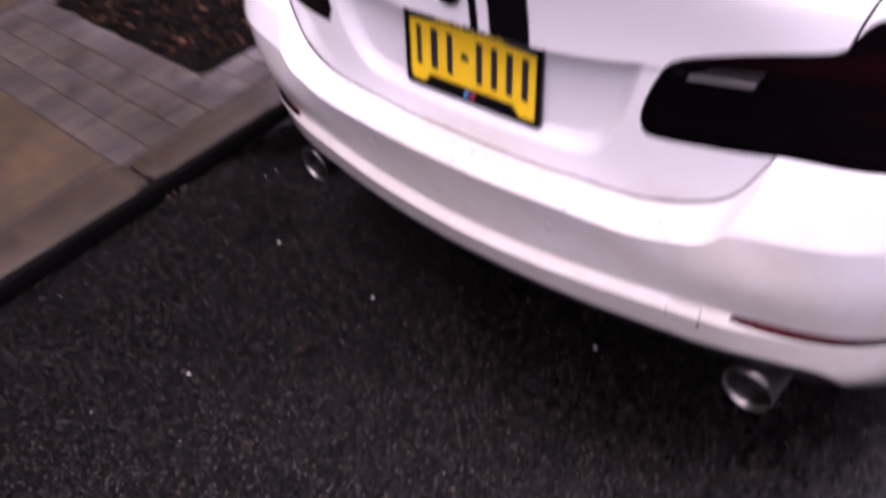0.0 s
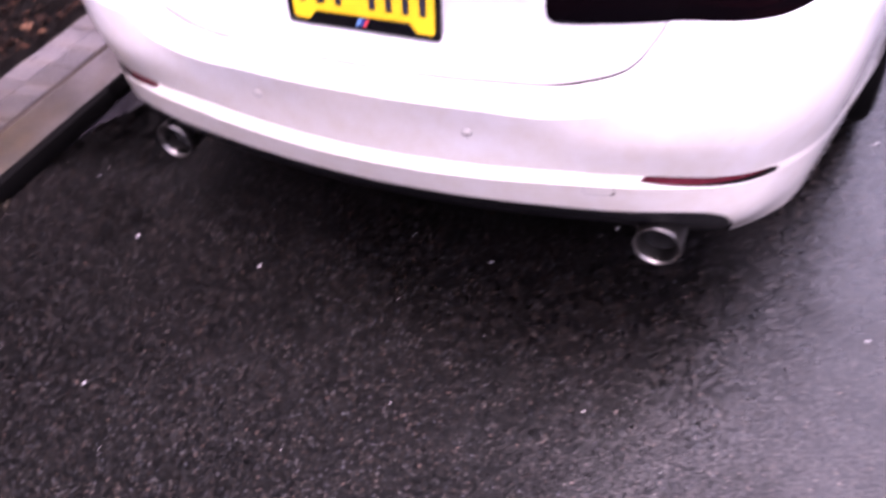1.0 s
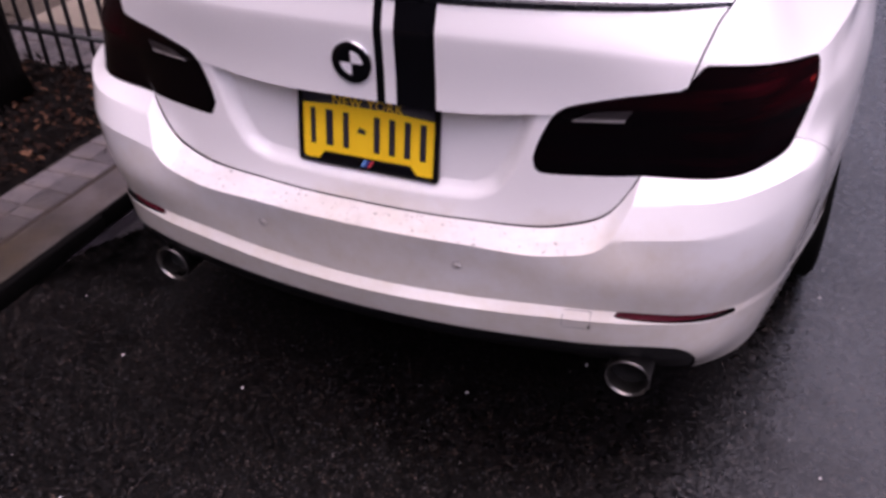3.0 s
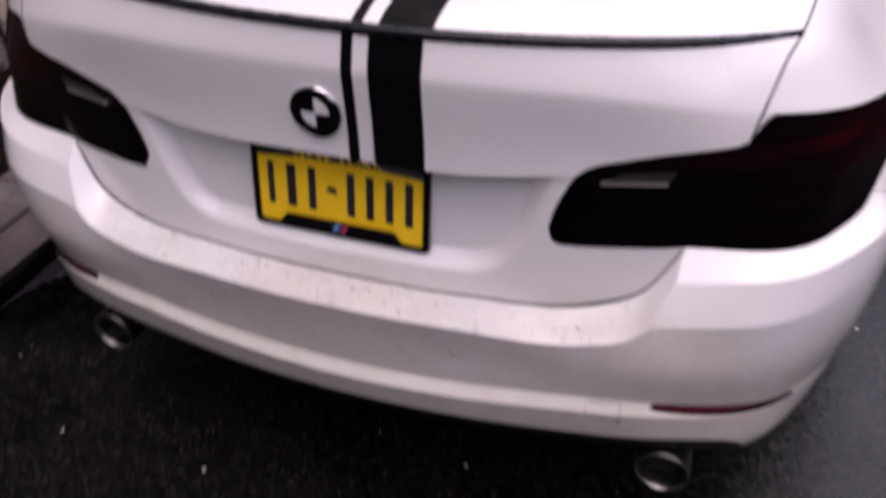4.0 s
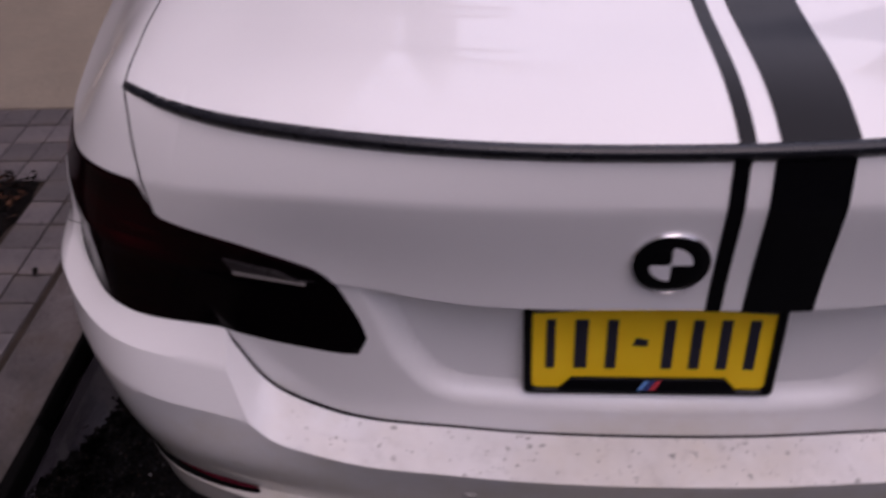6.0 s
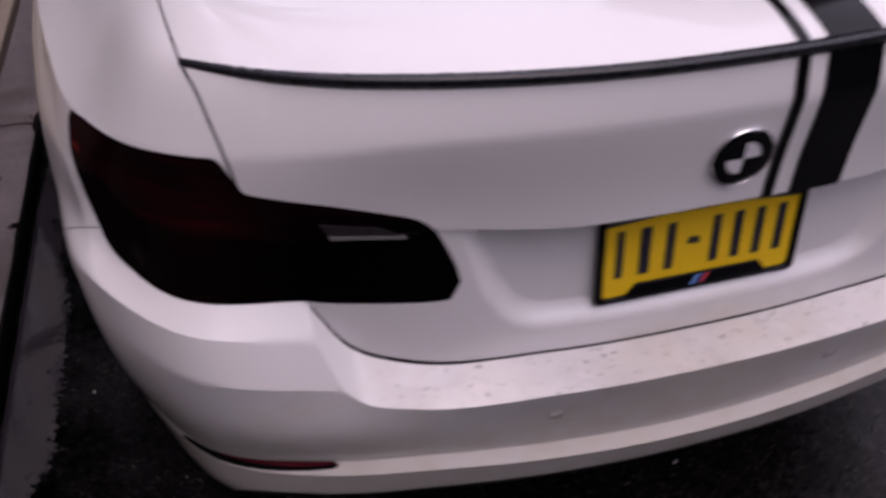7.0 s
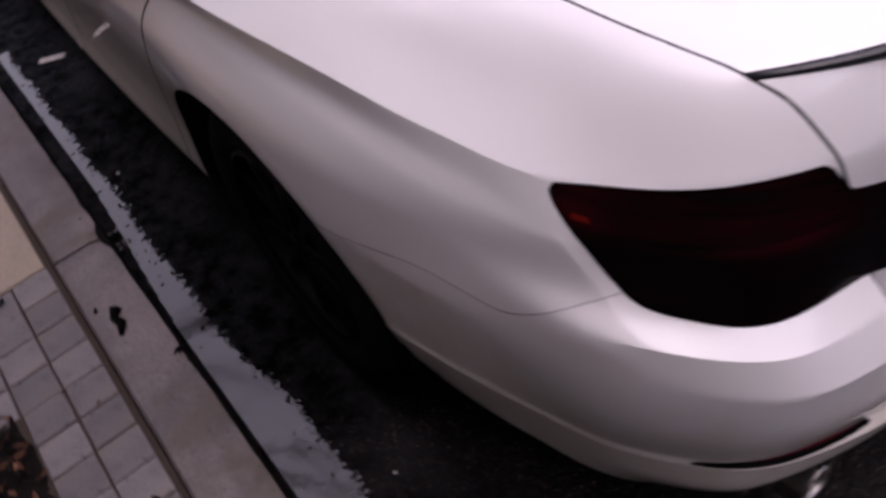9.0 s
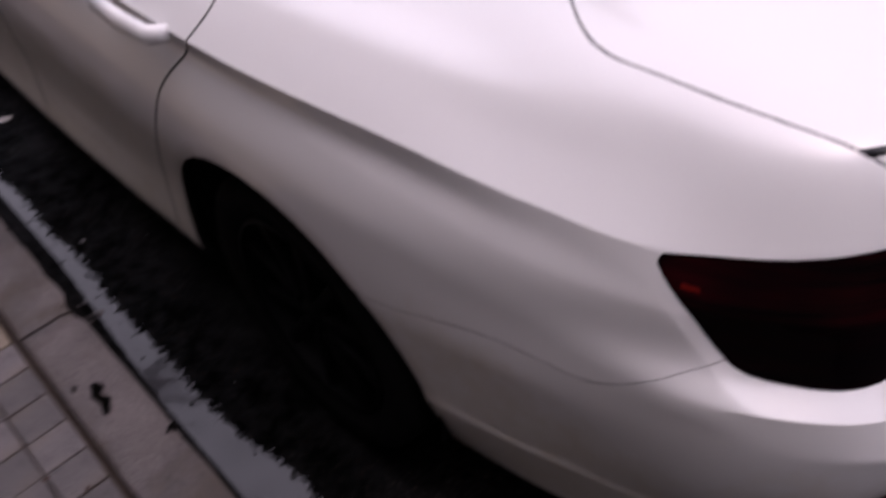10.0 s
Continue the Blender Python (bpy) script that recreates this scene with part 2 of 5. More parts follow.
def stone_material(name, lo, hi, scale=22.0, rough=0.75, per_object=0.0, stain=0.25, strength=0.5, tint=None, spec=0.2, umber=None):
    m, n, l, b = material(name)
    v = coords(n, l)
    grain = noise_tex(n, l, v, scale * 8, 5, 0.7)
    cloud = noise_tex(n, l, v, scale / 4, 4)
    c = ramp(n, l, grain, [(0.3, lo), (0.7, hi)])
    c = mix(n, l, 1.0, c, ramp(n, l, cloud, [(0.3, 1.0 - stain), (0.65, 1.0 + stain * 0.4)]), "MULTIPLY")
    if tint:
        spots = ramp(n, l, noise_tex(n, l, v, 7.0, 5, 0.65), [(0.48, 0.0), (0.68, 1.0)])
        c = mix(n, l, spots, c, tint)
        pits = ramp(n, l, noise_tex(n, l, v, 75.0, 3, 0.6), [(0.30, 0.35), (0.40, 1.0)])
        c = mix(n, l, 1.0, c, pits, "MULTIPLY")
    if per_object:
        oi = n.new("ShaderNodeObjectInfo")
        c = mix(n, l, 1.0, c, ramp(n, l, oi.outputs["Random"], [(0.0, 1.0 - per_object), (1.0, 1.0 + per_object)]), "MULTIPLY")
    if umber:
        # darker and browner along the road's near stretch, grey past the tree
        geo, sep = n.new("ShaderNodeNewGeometry"), n.new("ShaderNodeSeparateXYZ")
        l.new(geo.outputs["Position"], sep.inputs[0])
        edge = n.new("ShaderNodeMath")
        edge.operation = "MULTIPLY_ADD"
        edge.inputs[1].default_value = 0.9
        l.new(noise_tex(n, l, geo.outputs["Position"], 3.0, 5, 0.65), edge.inputs[0])
        l.new(sep.outputs[1], edge.inputs[2])
        past_tree = n.new("ShaderNodeMapRange")
        past_tree.interpolation_type = "SMOOTHSTEP"
        past_tree.inputs[1].default_value, past_tree.inputs[2].default_value = 0.60, 1.10
        l.new(edge.outputs[0], past_tree.inputs[0])
        near_mix = mix(n, l, ramp(n, l, noise_tex(n, l, geo.outputs["Position"], 11.0, 5, 0.7), [(0.42, 0.0), (0.66, 1.0)]), umber, tuple(min(1.0, k * f) for k, f in zip(umber, (1.5, 1.35, 1.05))))
        c = mix(n, l, 1.0, c, mix(n, l, past_tree.outputs[0], near_mix, (1.0, 1.0, 1.0)), "MULTIPLY")
    l.new(c, b.inputs["Base Color"])
    l.new(ramp(n, l, cloud, [(0.3, rough * 0.7), (0.7, rough)]), b.inputs["Roughness"])
    bump(n, l, b, grain, strength, 0.004)
    setv(b, Specular_IOR_Level=spec)
    return m


PAINT = paint_material()
LENS = lamp_material()
BLACK_GLOSS = simple("black_gloss_vinyl", (0.003, 0.003, 0.004), 0.13, coat=0.0, spec=0.2)
LIP = simple("satin_black_lip", (0.010, 0.011, 0.015), 0.28, spec=0.45)
BLACK_TRIM = simple("black_textured_plastic", (0.0045, 0.0045, 0.006), 0.5, bumps=0.2, scale=300, spec=0.25)
GREY_RUBBER = simple("grey_rubber_ring", (0.22, 0.21, 0.215), 0.6)
UNDER = simple("dark_underbody", (0.004, 0.004, 0.004), 0.95, spec=0.05)
CHROME = simple("chrome", (0.75, 0.75, 0.77), 0.08, metal=1.0, vary=0.03)
STEEL = simple("sooty_steel_tip", (0.24, 0.23, 0.22), 0.3, metal=1.0, vary=0.25, scale=20)
SOOT = simple("soot", (0.01, 0.009, 0.009), 0.9)
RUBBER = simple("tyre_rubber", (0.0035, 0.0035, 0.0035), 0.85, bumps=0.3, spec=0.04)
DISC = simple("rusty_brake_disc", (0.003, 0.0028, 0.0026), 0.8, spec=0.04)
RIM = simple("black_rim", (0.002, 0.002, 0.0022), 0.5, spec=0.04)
GLASS = simple("dark_tinted_glass", (0.006, 0.007, 0.008), 0.03, vary=0.02, spec=0.9)
GLINT_RED = simple("red_glint_plastic", (0.11, 0.006, 0.004), 0.5, spec=0.05)
REFLECT = simple("dark_red_reflector", (0.12, 0.013, 0.023), 0.22)
BAR = simple("smoked_clear_plastic", (0.022, 0.019, 0.021), 0.3)
SILVER = simple("silver_reflector_bar", (0.55, 0.53, 0.53), 0.2, metal=0.7)
YELLOW = simple("yellow_plate_enamel", (1.0, 0.63, 0.004), 0.45, vary=0.06)
NAVY = simple("dark_blue_print", (0.012, 0.013, 0.028), 0.5)
GOLD = simple("gold_print", (0.95, 0.62, 0.02), 0.5, vary=0.05)
WHITE = simple("white_enamel", (0.78, 0.78, 0.8), 0.2, vary=0.04)
BLUE_A = simple("light_blue_print", (0.15, 0.35, 0.75), 0.4)
BLUE_B = simple("navy_blue_print", (0.03, 0.05, 0.2), 0.4)
RED_A = simple("red_print", (0.6, 0.05, 0.06), 0.4)
ASPHALT = asphalt_material()
KERB = stone_material("weathered_kerb_concrete", (0.066, 0.056, 0.056), (0.150, 0.130, 0.130), 20, rough=0.5, spec=0.4, strength=0.6, stain=0.5, tint=(0.070, 0.055, 0.046), umber=(0.30, 0.262, 0.175))
KERB_FACE = stone_material("black_kerb_foot", (0.0015, 0.0014, 0.0014), (0.005, 0.0045, 0.0045), 20, rough=0.85, spec=0.04)
PAVER = stone_material("grey_paver_concrete", (0.082, 0.072, 0.075), (0.160, 0.144, 0.147), 26, rough=0.5, spec=0.4, strength=0.5, per_object=0.26, stain=0.35, tint=(0.11, 0.092, 0.082), umber=(0.40, 0.385, 0.355))
SLAB = stone_material("tan_sidewalk_concrete", (0.064, 0.050, 0.037), (0.09, 0.073, 0.058), 16, stain=0.2, strength=0.3, umber=(0.62, 0.57, 0.47))
SLAB_PALE = stone_material("pale_sidewalk_concrete", (0.19, 0.158, 0.122), (0.27, 0.23, 0.182), 16, stain=0.15, strength=0.3)
SAND = stone_material("dirty_joint_sand", (0.026, 0.019, 0.015), (0.062, 0.046, 0.036), 40)
SOIL = stone_material("wet_soil", (0.002, 0.0015, 0.0014), (0.008, 0.006, 0.005), 30, stain=0.4, spec=0.05)
IRON = simple("black_painted_iron", (0.012, 0.012, 0.013), 0.4, bumps=0.2)
BARK = stone_material("wet_bark", (0.0012, 0.001, 0.0009), (0.0045, 0.0036, 0.0032), 14, stain=0.4, strength=1.0, spec=0.02)
BRICK_FAR = stone_material("facade_brick", (0.045, 0.033, 0.028), (0.08, 0.06, 0.052), 6)
STONE_FAR = stone_material("facade_stone", (0.36, 0.33, 0.29), (0.50, 0.46, 0.41), 6)
WINDOW_FAR = simple("facade_window", (0.05, 0.055, 0.06), 0.1)
LITTER = simple("pale_paper_litter", (0.52, 0.5, 0.49), 0.8, spec=0.1)
SPECK = simple("pale_grit", (0.55, 0.53, 0.52), 0.6)


def water_material():
    m, n, l, b = material("gutter_water")
    v = coords(n, l)
    l.new(ramp(n, l, noise_tex(n, l, v, 8.0), [(0.3, (0.010, 0.009, 0.0105)), (0.7, (0.022, 0.02, 0.024))]), b.inputs["Base Color"])
    setv(b, Roughness=0.05, Specular_IOR_Level=0.6)
    bump(n, l, b, noise_tex(n, l, v, 30.0), 0.08, 0.003)
    return m


def leaf_material():
    m, n, l, b = material("fallen_leaves")
    geo = n.new("ShaderNodeNewGeometry")
    l.new(ramp(n, l, geo.outputs["Random Per Island"], [(0.0, (0.0018, 0.0012, 0.001)), (0.6, (0.006, 0.003, 0.002)), (0.88, (0.035, 0.013, 0.0065)), (1.0, (0.14, 0.07, 0.04))]), b.inputs["Base Color"])
    setv(b, Roughness=0.75, Specular_IOR_Level=0.12)
    return m


WATER = water_material()
LEAF = leaf_material()


# ---- mesh helpers ----
def empty(name, m=None):
    ob = new(name)
    ob.empty_display_size = 0.1
    if m is not None:
        ob.matrix_world = m
    return ob


def part(name, bm, mat, parent=None, label="", smooth=True):
    """Link a bmesh as one mesh object."""
    me = bpy.data.meshes.new(name)
    bm.to_mesh(me)
    bm.free()
    me.materials.append(mat)
    if smooth:
        me.polygons.foreach_set("use_smooth", [True] * len(me.polygons))
    ob = new(name, me)
    ob.parent = parent
    return tagged(ob, label)


def box_bm(sx, sy, sz, bevel=0.0, segs=2, m=None):
    bm = bmesh.new()
    bmesh.ops.create_cube(bm, size=1.0)
    bmesh.ops.scale(bm, vec=(sx, sy, sz), verts=bm.verts)
    if bevel:
        bmesh.ops.bevel(bm, geom=list(bm.edges), offset=bevel, segments=segs, profile=0.5, affect="EDGES")
    if m is not None:
        bmesh.ops.transform(bm, matrix=m, verts=bm.verts)
    return bm


def lathe_bm(profile, n=32, axis="z", m=None):
    """Turn a list of (radius, height) about an axis."""
    bm = bmesh.new()
    rings = []
    for r, h in profile:
        ring = []
        for k in range(n):
            a = 2 * math.pi * k / n
            c, s = r * math.cos(a), r * math.sin(a)
            ring.append(bm.verts.new({"z": (c, s, h), "y": (c, h, s), "x": (h, c, s)}[axis]))
        rings.append(ring)
    for a, b in zip(rings, rings[1:]):
        for k in range(n):
            bm.faces.new((a[k], a[(k + 1) % n], b[(k + 1) % n], b[k]))
    if m is not None:
        bmesh.ops.transform(bm, matrix=m, verts=bm.verts)
    bmesh.ops.recalc_face_normals(bm, faces=bm.faces)
    return bm


def prism_bm(outline, y0, y1, bevel=0.0, m=None):
    """A flat plate: outline in (x, z), thickness from y0 to y1."""
    bm = bmesh.new()
    f = bm.faces.new([bm.verts.new((x, y0, z)) for x, z in outline])
    r = bmesh.ops.extrude_face_region(bm, geom=[f])
    bmesh.ops.translate(bm, vec=(0, y1 - y0, 0), verts=[g for g in r["geom"] if isinstance(g, bmesh.types.BMVert)])
    bmesh.ops.recalc_face_normals(bm, faces=bm.faces)
    if bevel:
        bmesh.ops.bevel(bm, geom=list(bm.edges), offset=bevel, segments=2, profile=0.5, affect="EDGES")
    if m is not None:
        bmesh.ops.transform(bm, matrix=m, verts=bm.verts)
    return bm


def tube_bm(points, radii, n=8):
    """A tapered tube along points."""
    bm = bmesh.new()
    rings = []
    for i, p in enumerate(points):
        d = (Vector(points[min(i + 1, len(points) - 1)]) - Vector(points[max(i - 1, 0)])).normalized()
        q = d.to_track_quat("Z", "Y")
        rings.append([bm.verts.new(Vector(p) + q @ Vector((radii[i] * math.cos(2 * math.pi * k / n), radii[i] * math.sin(2 * math.pi * k / n), 0))) for k in range(n)])
    for a, b in zip(rings, rings[1:]):
        for k in range(n):
            bm.faces.new((a[k], a[(k + 1) % n], b[(k + 1) % n], b[k]))
    bm.faces.new(rings[0][::-1])
    bm.faces.new(rings[-1])
    bmesh.ops.recalc_face_normals(bm, faces=bm.faces)
    return bm


# ---- the car's skin: style lines from the rear centre round the corner and along the flank to the nose ----
LINES = []


def style(crease, *points):
    LINES.append((crease, np.array(points, float)))


# each line: rear centre, three across the rear, two round the corner, five along the flank, three round the nose
style(True, (0, .17, .235), (.22, .175, .235), (.42, .19, .24), (.56, .205, .245), (.68, .235, .25), (.765, .32, .255), (.828, .50, .255), (.868, .74, .235), (.895, 1.10, .21), (.905, 1.7, .185), (.90, 3.4, .185), (.86, 4.25, .20), (.60, 4.72, .21), (0, 4.82, .21))
style(False, (0, .050, .340), (.22, .058, .342), (.42, .080, .352), (.56, .104, .358), (.69, .160, .355), (.775, .285, .345), (.842, .50, .335), (.895, .77, .315), (.925, 1.10, .32), (.936, 1.7, .25), (.93, 3.4, .25), (.89, 4.25, .32), (.62, 4.78, .33), (0, 4.88, .33))
style(True, (0, 0.02, 0.436), (0.22, 0.03, 0.44), (0.42, 0.054, 0.45), (0.56, 0.082, 0.454), (0.69, 0.142, 0.45), (0.782, 0.267, 0.435), (0.857, 0.5, 0.417), (0.914, 0.79, 0.4), (0.934, 1.1, 0.42), (0.934, 1.7, 0.36), (0.925, 3.4, 0.36), (0.9, 4.25, 0.43), (0.63, 4.8, 0.44), (0, 4.9, 0.44))
style(True, (0, 0.035, 0.456), (0.22, 0.045, 0.46), (0.42, 0.067, 0.47), (0.56, 0.093, 0.473), (0.69, 0.148, 0.468), (0.784, 0.2705, 0.453), (0.856, 0.5, 0.432), (0.913, 0.79, 0.42), (0.936, 1.1, 0.45), (0.93, 1.7, 0.42), (0.92, 3.4, 0.42), (0.9, 4.25, 0.46), (0.63, 4.8, 0.47), (0, 4.9, 0.47))
style(False, (0, 0.025, 0.54), (0.22, 0.035, 0.541), (0.42, 0.054, 0.549), (0.56, 0.075, 0.556), (0.69, 0.124, 0.562), (0.799, 0.2525, 0.555), (0.866, 0.5, 0.54), (0.919, 0.8, 0.54), (0.94, 1.1, 0.57), (0.932, 1.7, 0.55), (0.925, 3.4, 0.55), (0.905, 4.25, 0.56), (0.62, 4.79, 0.57), (0, 4.88, 0.57))
style(True, (0, .016, .598), (.22, .023, .600), (.422, .050, .602), (.508, .069, .643), (.69, .117, .667), (.803, .246, .684), (.873, .50, .66), (.921, .80, .62), (.941, 1.10, .64), (.936, 1.7, .62), (.927, 3.4, .62), (.905, 4.25, .61), (.615, 4.78, .61), (0, 4.87, .61))
style(True, (0, .050, .604), (.22, .056, .607), (.430, .078, .619), (.533, .105, .706), (.69, .139, .729), (.801, .256, .748), (.866, .50, .735), (.917, .80, .715), (.939, 1.10, .725), (.936, 1.7, .705), (.928, 3.4, .705), (.905, 4.25, .66), (.61, 4.77, .66), (0, 4.86, .66))
style(True, (0, .084, .610), (.22, .090, .614), (.412, .103, .637), (.536, .141, .745), (.68, .172, .754), (.786, .285, .774), (.858, .50, .787), (.908, .80, .795), (.931, 1.10, .80), (.933, 1.7, .785), (.925, 3.4, .785), (.90, 4.25, .72), (.60, 4.74, .71), (0, 4.83, .71))
style(True, (0, .110, .832), (.22, .113, .834), (.375, .1135, .850), (.555, .146, .838), (.69, .197, .842), (.790, .33, .852), (.844, .50, .848), (.884, .80, .858), (.909, 1.10, .862), (.918, 1.7, .86), (.914, 3.4, .85), (.885, 4.25, .76), (.58, 4.71, .74), (0, 4.80, .74))
style(True, (0, .082, .840), (.22, .089, .840), (.375, .111, .852), (.555, .145, .850), (.69, .198, .856), (.790, .345, .868), (.831, .51, .878), (.867, .80, .888), (.897, 1.10, .891), (.906, 1.7, .887), (.908, 3.4, .878), (.875, 4.25, .78), (.57, 4.69, .76), (0, 4.78, .76))
style(True, (0, .081, .982), (.22, .087, .982), (.40, .114, .976), (.56, .160, .957), (.69, .240, .942), (.786, .400, .916), (.828, .57, .920), (.864, .80, .930), (.900, 1.10, .932), (.912, 1.7, .932), (.910, 3.4, .915), (.86, 4.25, .81), (.55, 4.65, .79), (0, 4.74, .79))
style(True, (0, .096, 1.036), (.20, .104, 1.037), (.395, .140, 1.037), (.535, .195, 1.034), (.655, .297, 1.021), (.742, .455, .970), (.790, .64, .962), (.825, .86, .970), (.847, 1.15, .978), (.860, 1.7, .980), (.860, 3.4, .955), (.80, 4.15, .86), (.50, 4.52, .83), (0, 4.62, .83))
style(False, (0, .140, 1.049), (.21, .150, 1.049), (.405, .190, 1.047), (.54, .250, 1.042), (.645, .370, 1.034), (.712, .520, 1.010), (.755, .70, 1.000), (.785, .92, 1.004), (.806, 1.20, 1.006), (.815, 1.72, .998), (.815, 3.4, .972), (.74, 4.05, .90), (.47, 4.35, .87), (0, 4.45, .87))
style(False, (0, .370, 1.061), (.20, .375, 1.061), (.39, .408, 1.057), (.50, .456, 1.053), (.585, .540, 1.052), (.650, .665, 1.046), (.695, .82, 1.025), (.730, 1.01, 1.019), (.752, 1.26, 1.015), (.762, 1.74, 1.012), (.762, 3.38, .985), (.68, 3.85, .95), (.44, 4.05, .94), (0, 4.12, .94))
style(True, (0, .572, 1.067), (.20, .578, 1.066), (.37, .595, 1.064), (.47, .614, 1.062), (.54, .645, 1.060), (.602, .72, 1.057), (.642, .87, 1.044), (.675, 1.09, 1.030), (.705, 1.30, 1.025), (.720, 1.76, 1.028), (.720, 3.30, 1.005), (.62, 3.60, 1.01), (.42, 3.72, 1.02), (0, 3.76, 1.025))
style(False, (0, 1.00, 1.270), (.19, 1.005, 1.268), (.35, 1.03, 1.258), (.43, 1.06, 1.245), (.485, 1.12, 1.235), (.525, 1.22, 1.235), (.560, 1.34, 1.24), (.600, 1.48, 1.245), (.625, 1.66, 1.25), (.640, 1.95, 1.255), (.635, 2.85, 1.24), (.58, 3.10, 1.22), (.40, 3.22, 1.225), (0, 3.26, 1.23))
style(True, (0, 1.40, 1.405), (.18, 1.405, 1.402), (.33, 1.42, 1.392), (.41, 1.44, 1.382), (.455, 1.49, 1.378), (.485, 1.57, 1.380), (.510, 1.67, 1.387), (.535, 1.80, 1.395), (.550, 1.98, 1.402), (.558, 2.20, 1.405), (.545, 2.55, 1.398), (.50, 2.70, 1.388), (.36, 2.77, 1.392), (0, 2.80, 1.398))
style(False, (0, 1.60, 1.437), (.10, 1.61, 1.437), (.19, 1.63, 1.434), (.24, 1.65, 1.432), (.27, 1.69, 1.432), (.29, 1.74, 1.434), (.30, 1.80, 1.436), (.31, 1.88, 1.440), (.31, 2.00, 1.443), (.31, 2.15, 1.444), (.30, 2.38, 1.440), (.28, 2.48, 1.436), (.20, 2.54, 1.434), (0, 2.57, 1.434))
style(False, (0, 1.80, 1.452), (.004, 1.81, 1.452), (.006, 1.83, 1.452), (.008, 1.85, 1.452), (.009, 1.88, 1.452), (.010, 1.92, 1.452), (.010, 1.96, 1.452), (.010, 2.0, 1.452), (.010, 2.05, 1.452), (.010, 2.1, 1.452), (.009, 2.2, 1.452), (.008, 2.25, 1.452), (.005, 2.30, 1.452), (0, 2.35, 1.452))

# one more station where the bumper's step climbs to the lamp
STATION = {5: (.482, .061, .619), 6: (.480, .090, .642), 7: (.480, .120, .662)}
for i_line, (crease, p) in enumerate(LINES):
    mid_point = STATION.get(i_line, tuple(0.5625 * (p[2] + p[3]) - 0.0625 * (p[1] + p[4])))
    LINES[i_line] = (crease, np.insert(p, 3, mid_point, axis=0))

COLUMN_STEPS = (12, 18, 9, 10, 12, 12, 10, 10, 10, 10, 12, 6, 6, 6)


def tangents(p, sharp):
    """Tangents of a cubic through points p (n, ..., 3), by chord length; one-sided where sharp is 1 and at the ends."""
    d = np.maximum(np.linalg.norm(np.diff(p, axis=0), axis=-1, keepdims=True), 1e-6)
    s = np.diff(p, axis=0) / d
    left, right = np.empty_like(p), np.empty_like(p)
    for i in range(len(p)):
        left[i], right[i] = s[max(i - 1, 0)], s[min(i, len(s) - 1)]
        if 0 < i < len(p) - 1:
            m = (s[i - 1] * d[i] + s[i] * d[i - 1]) / (d[i - 1] + d[i])
            w = np.asarray(sharp[i])[..., None] if np.ndim(sharp[i]) else sharp[i]
            left[i], right[i] = w * left[i] + (1 - w) * m, w * right[i] + (1 - w) * m
    return d, left, right


def hermite(p0, p1, m0, m1, d, t):
    return (2 * t**3 - 3 * t**2 + 1) * p0 + (t**3 - 2 * t**2 + t) * d * m0 + (3 * t**2 - 2 * t**3) * p1 + (t**3 - t**2) * d * m1


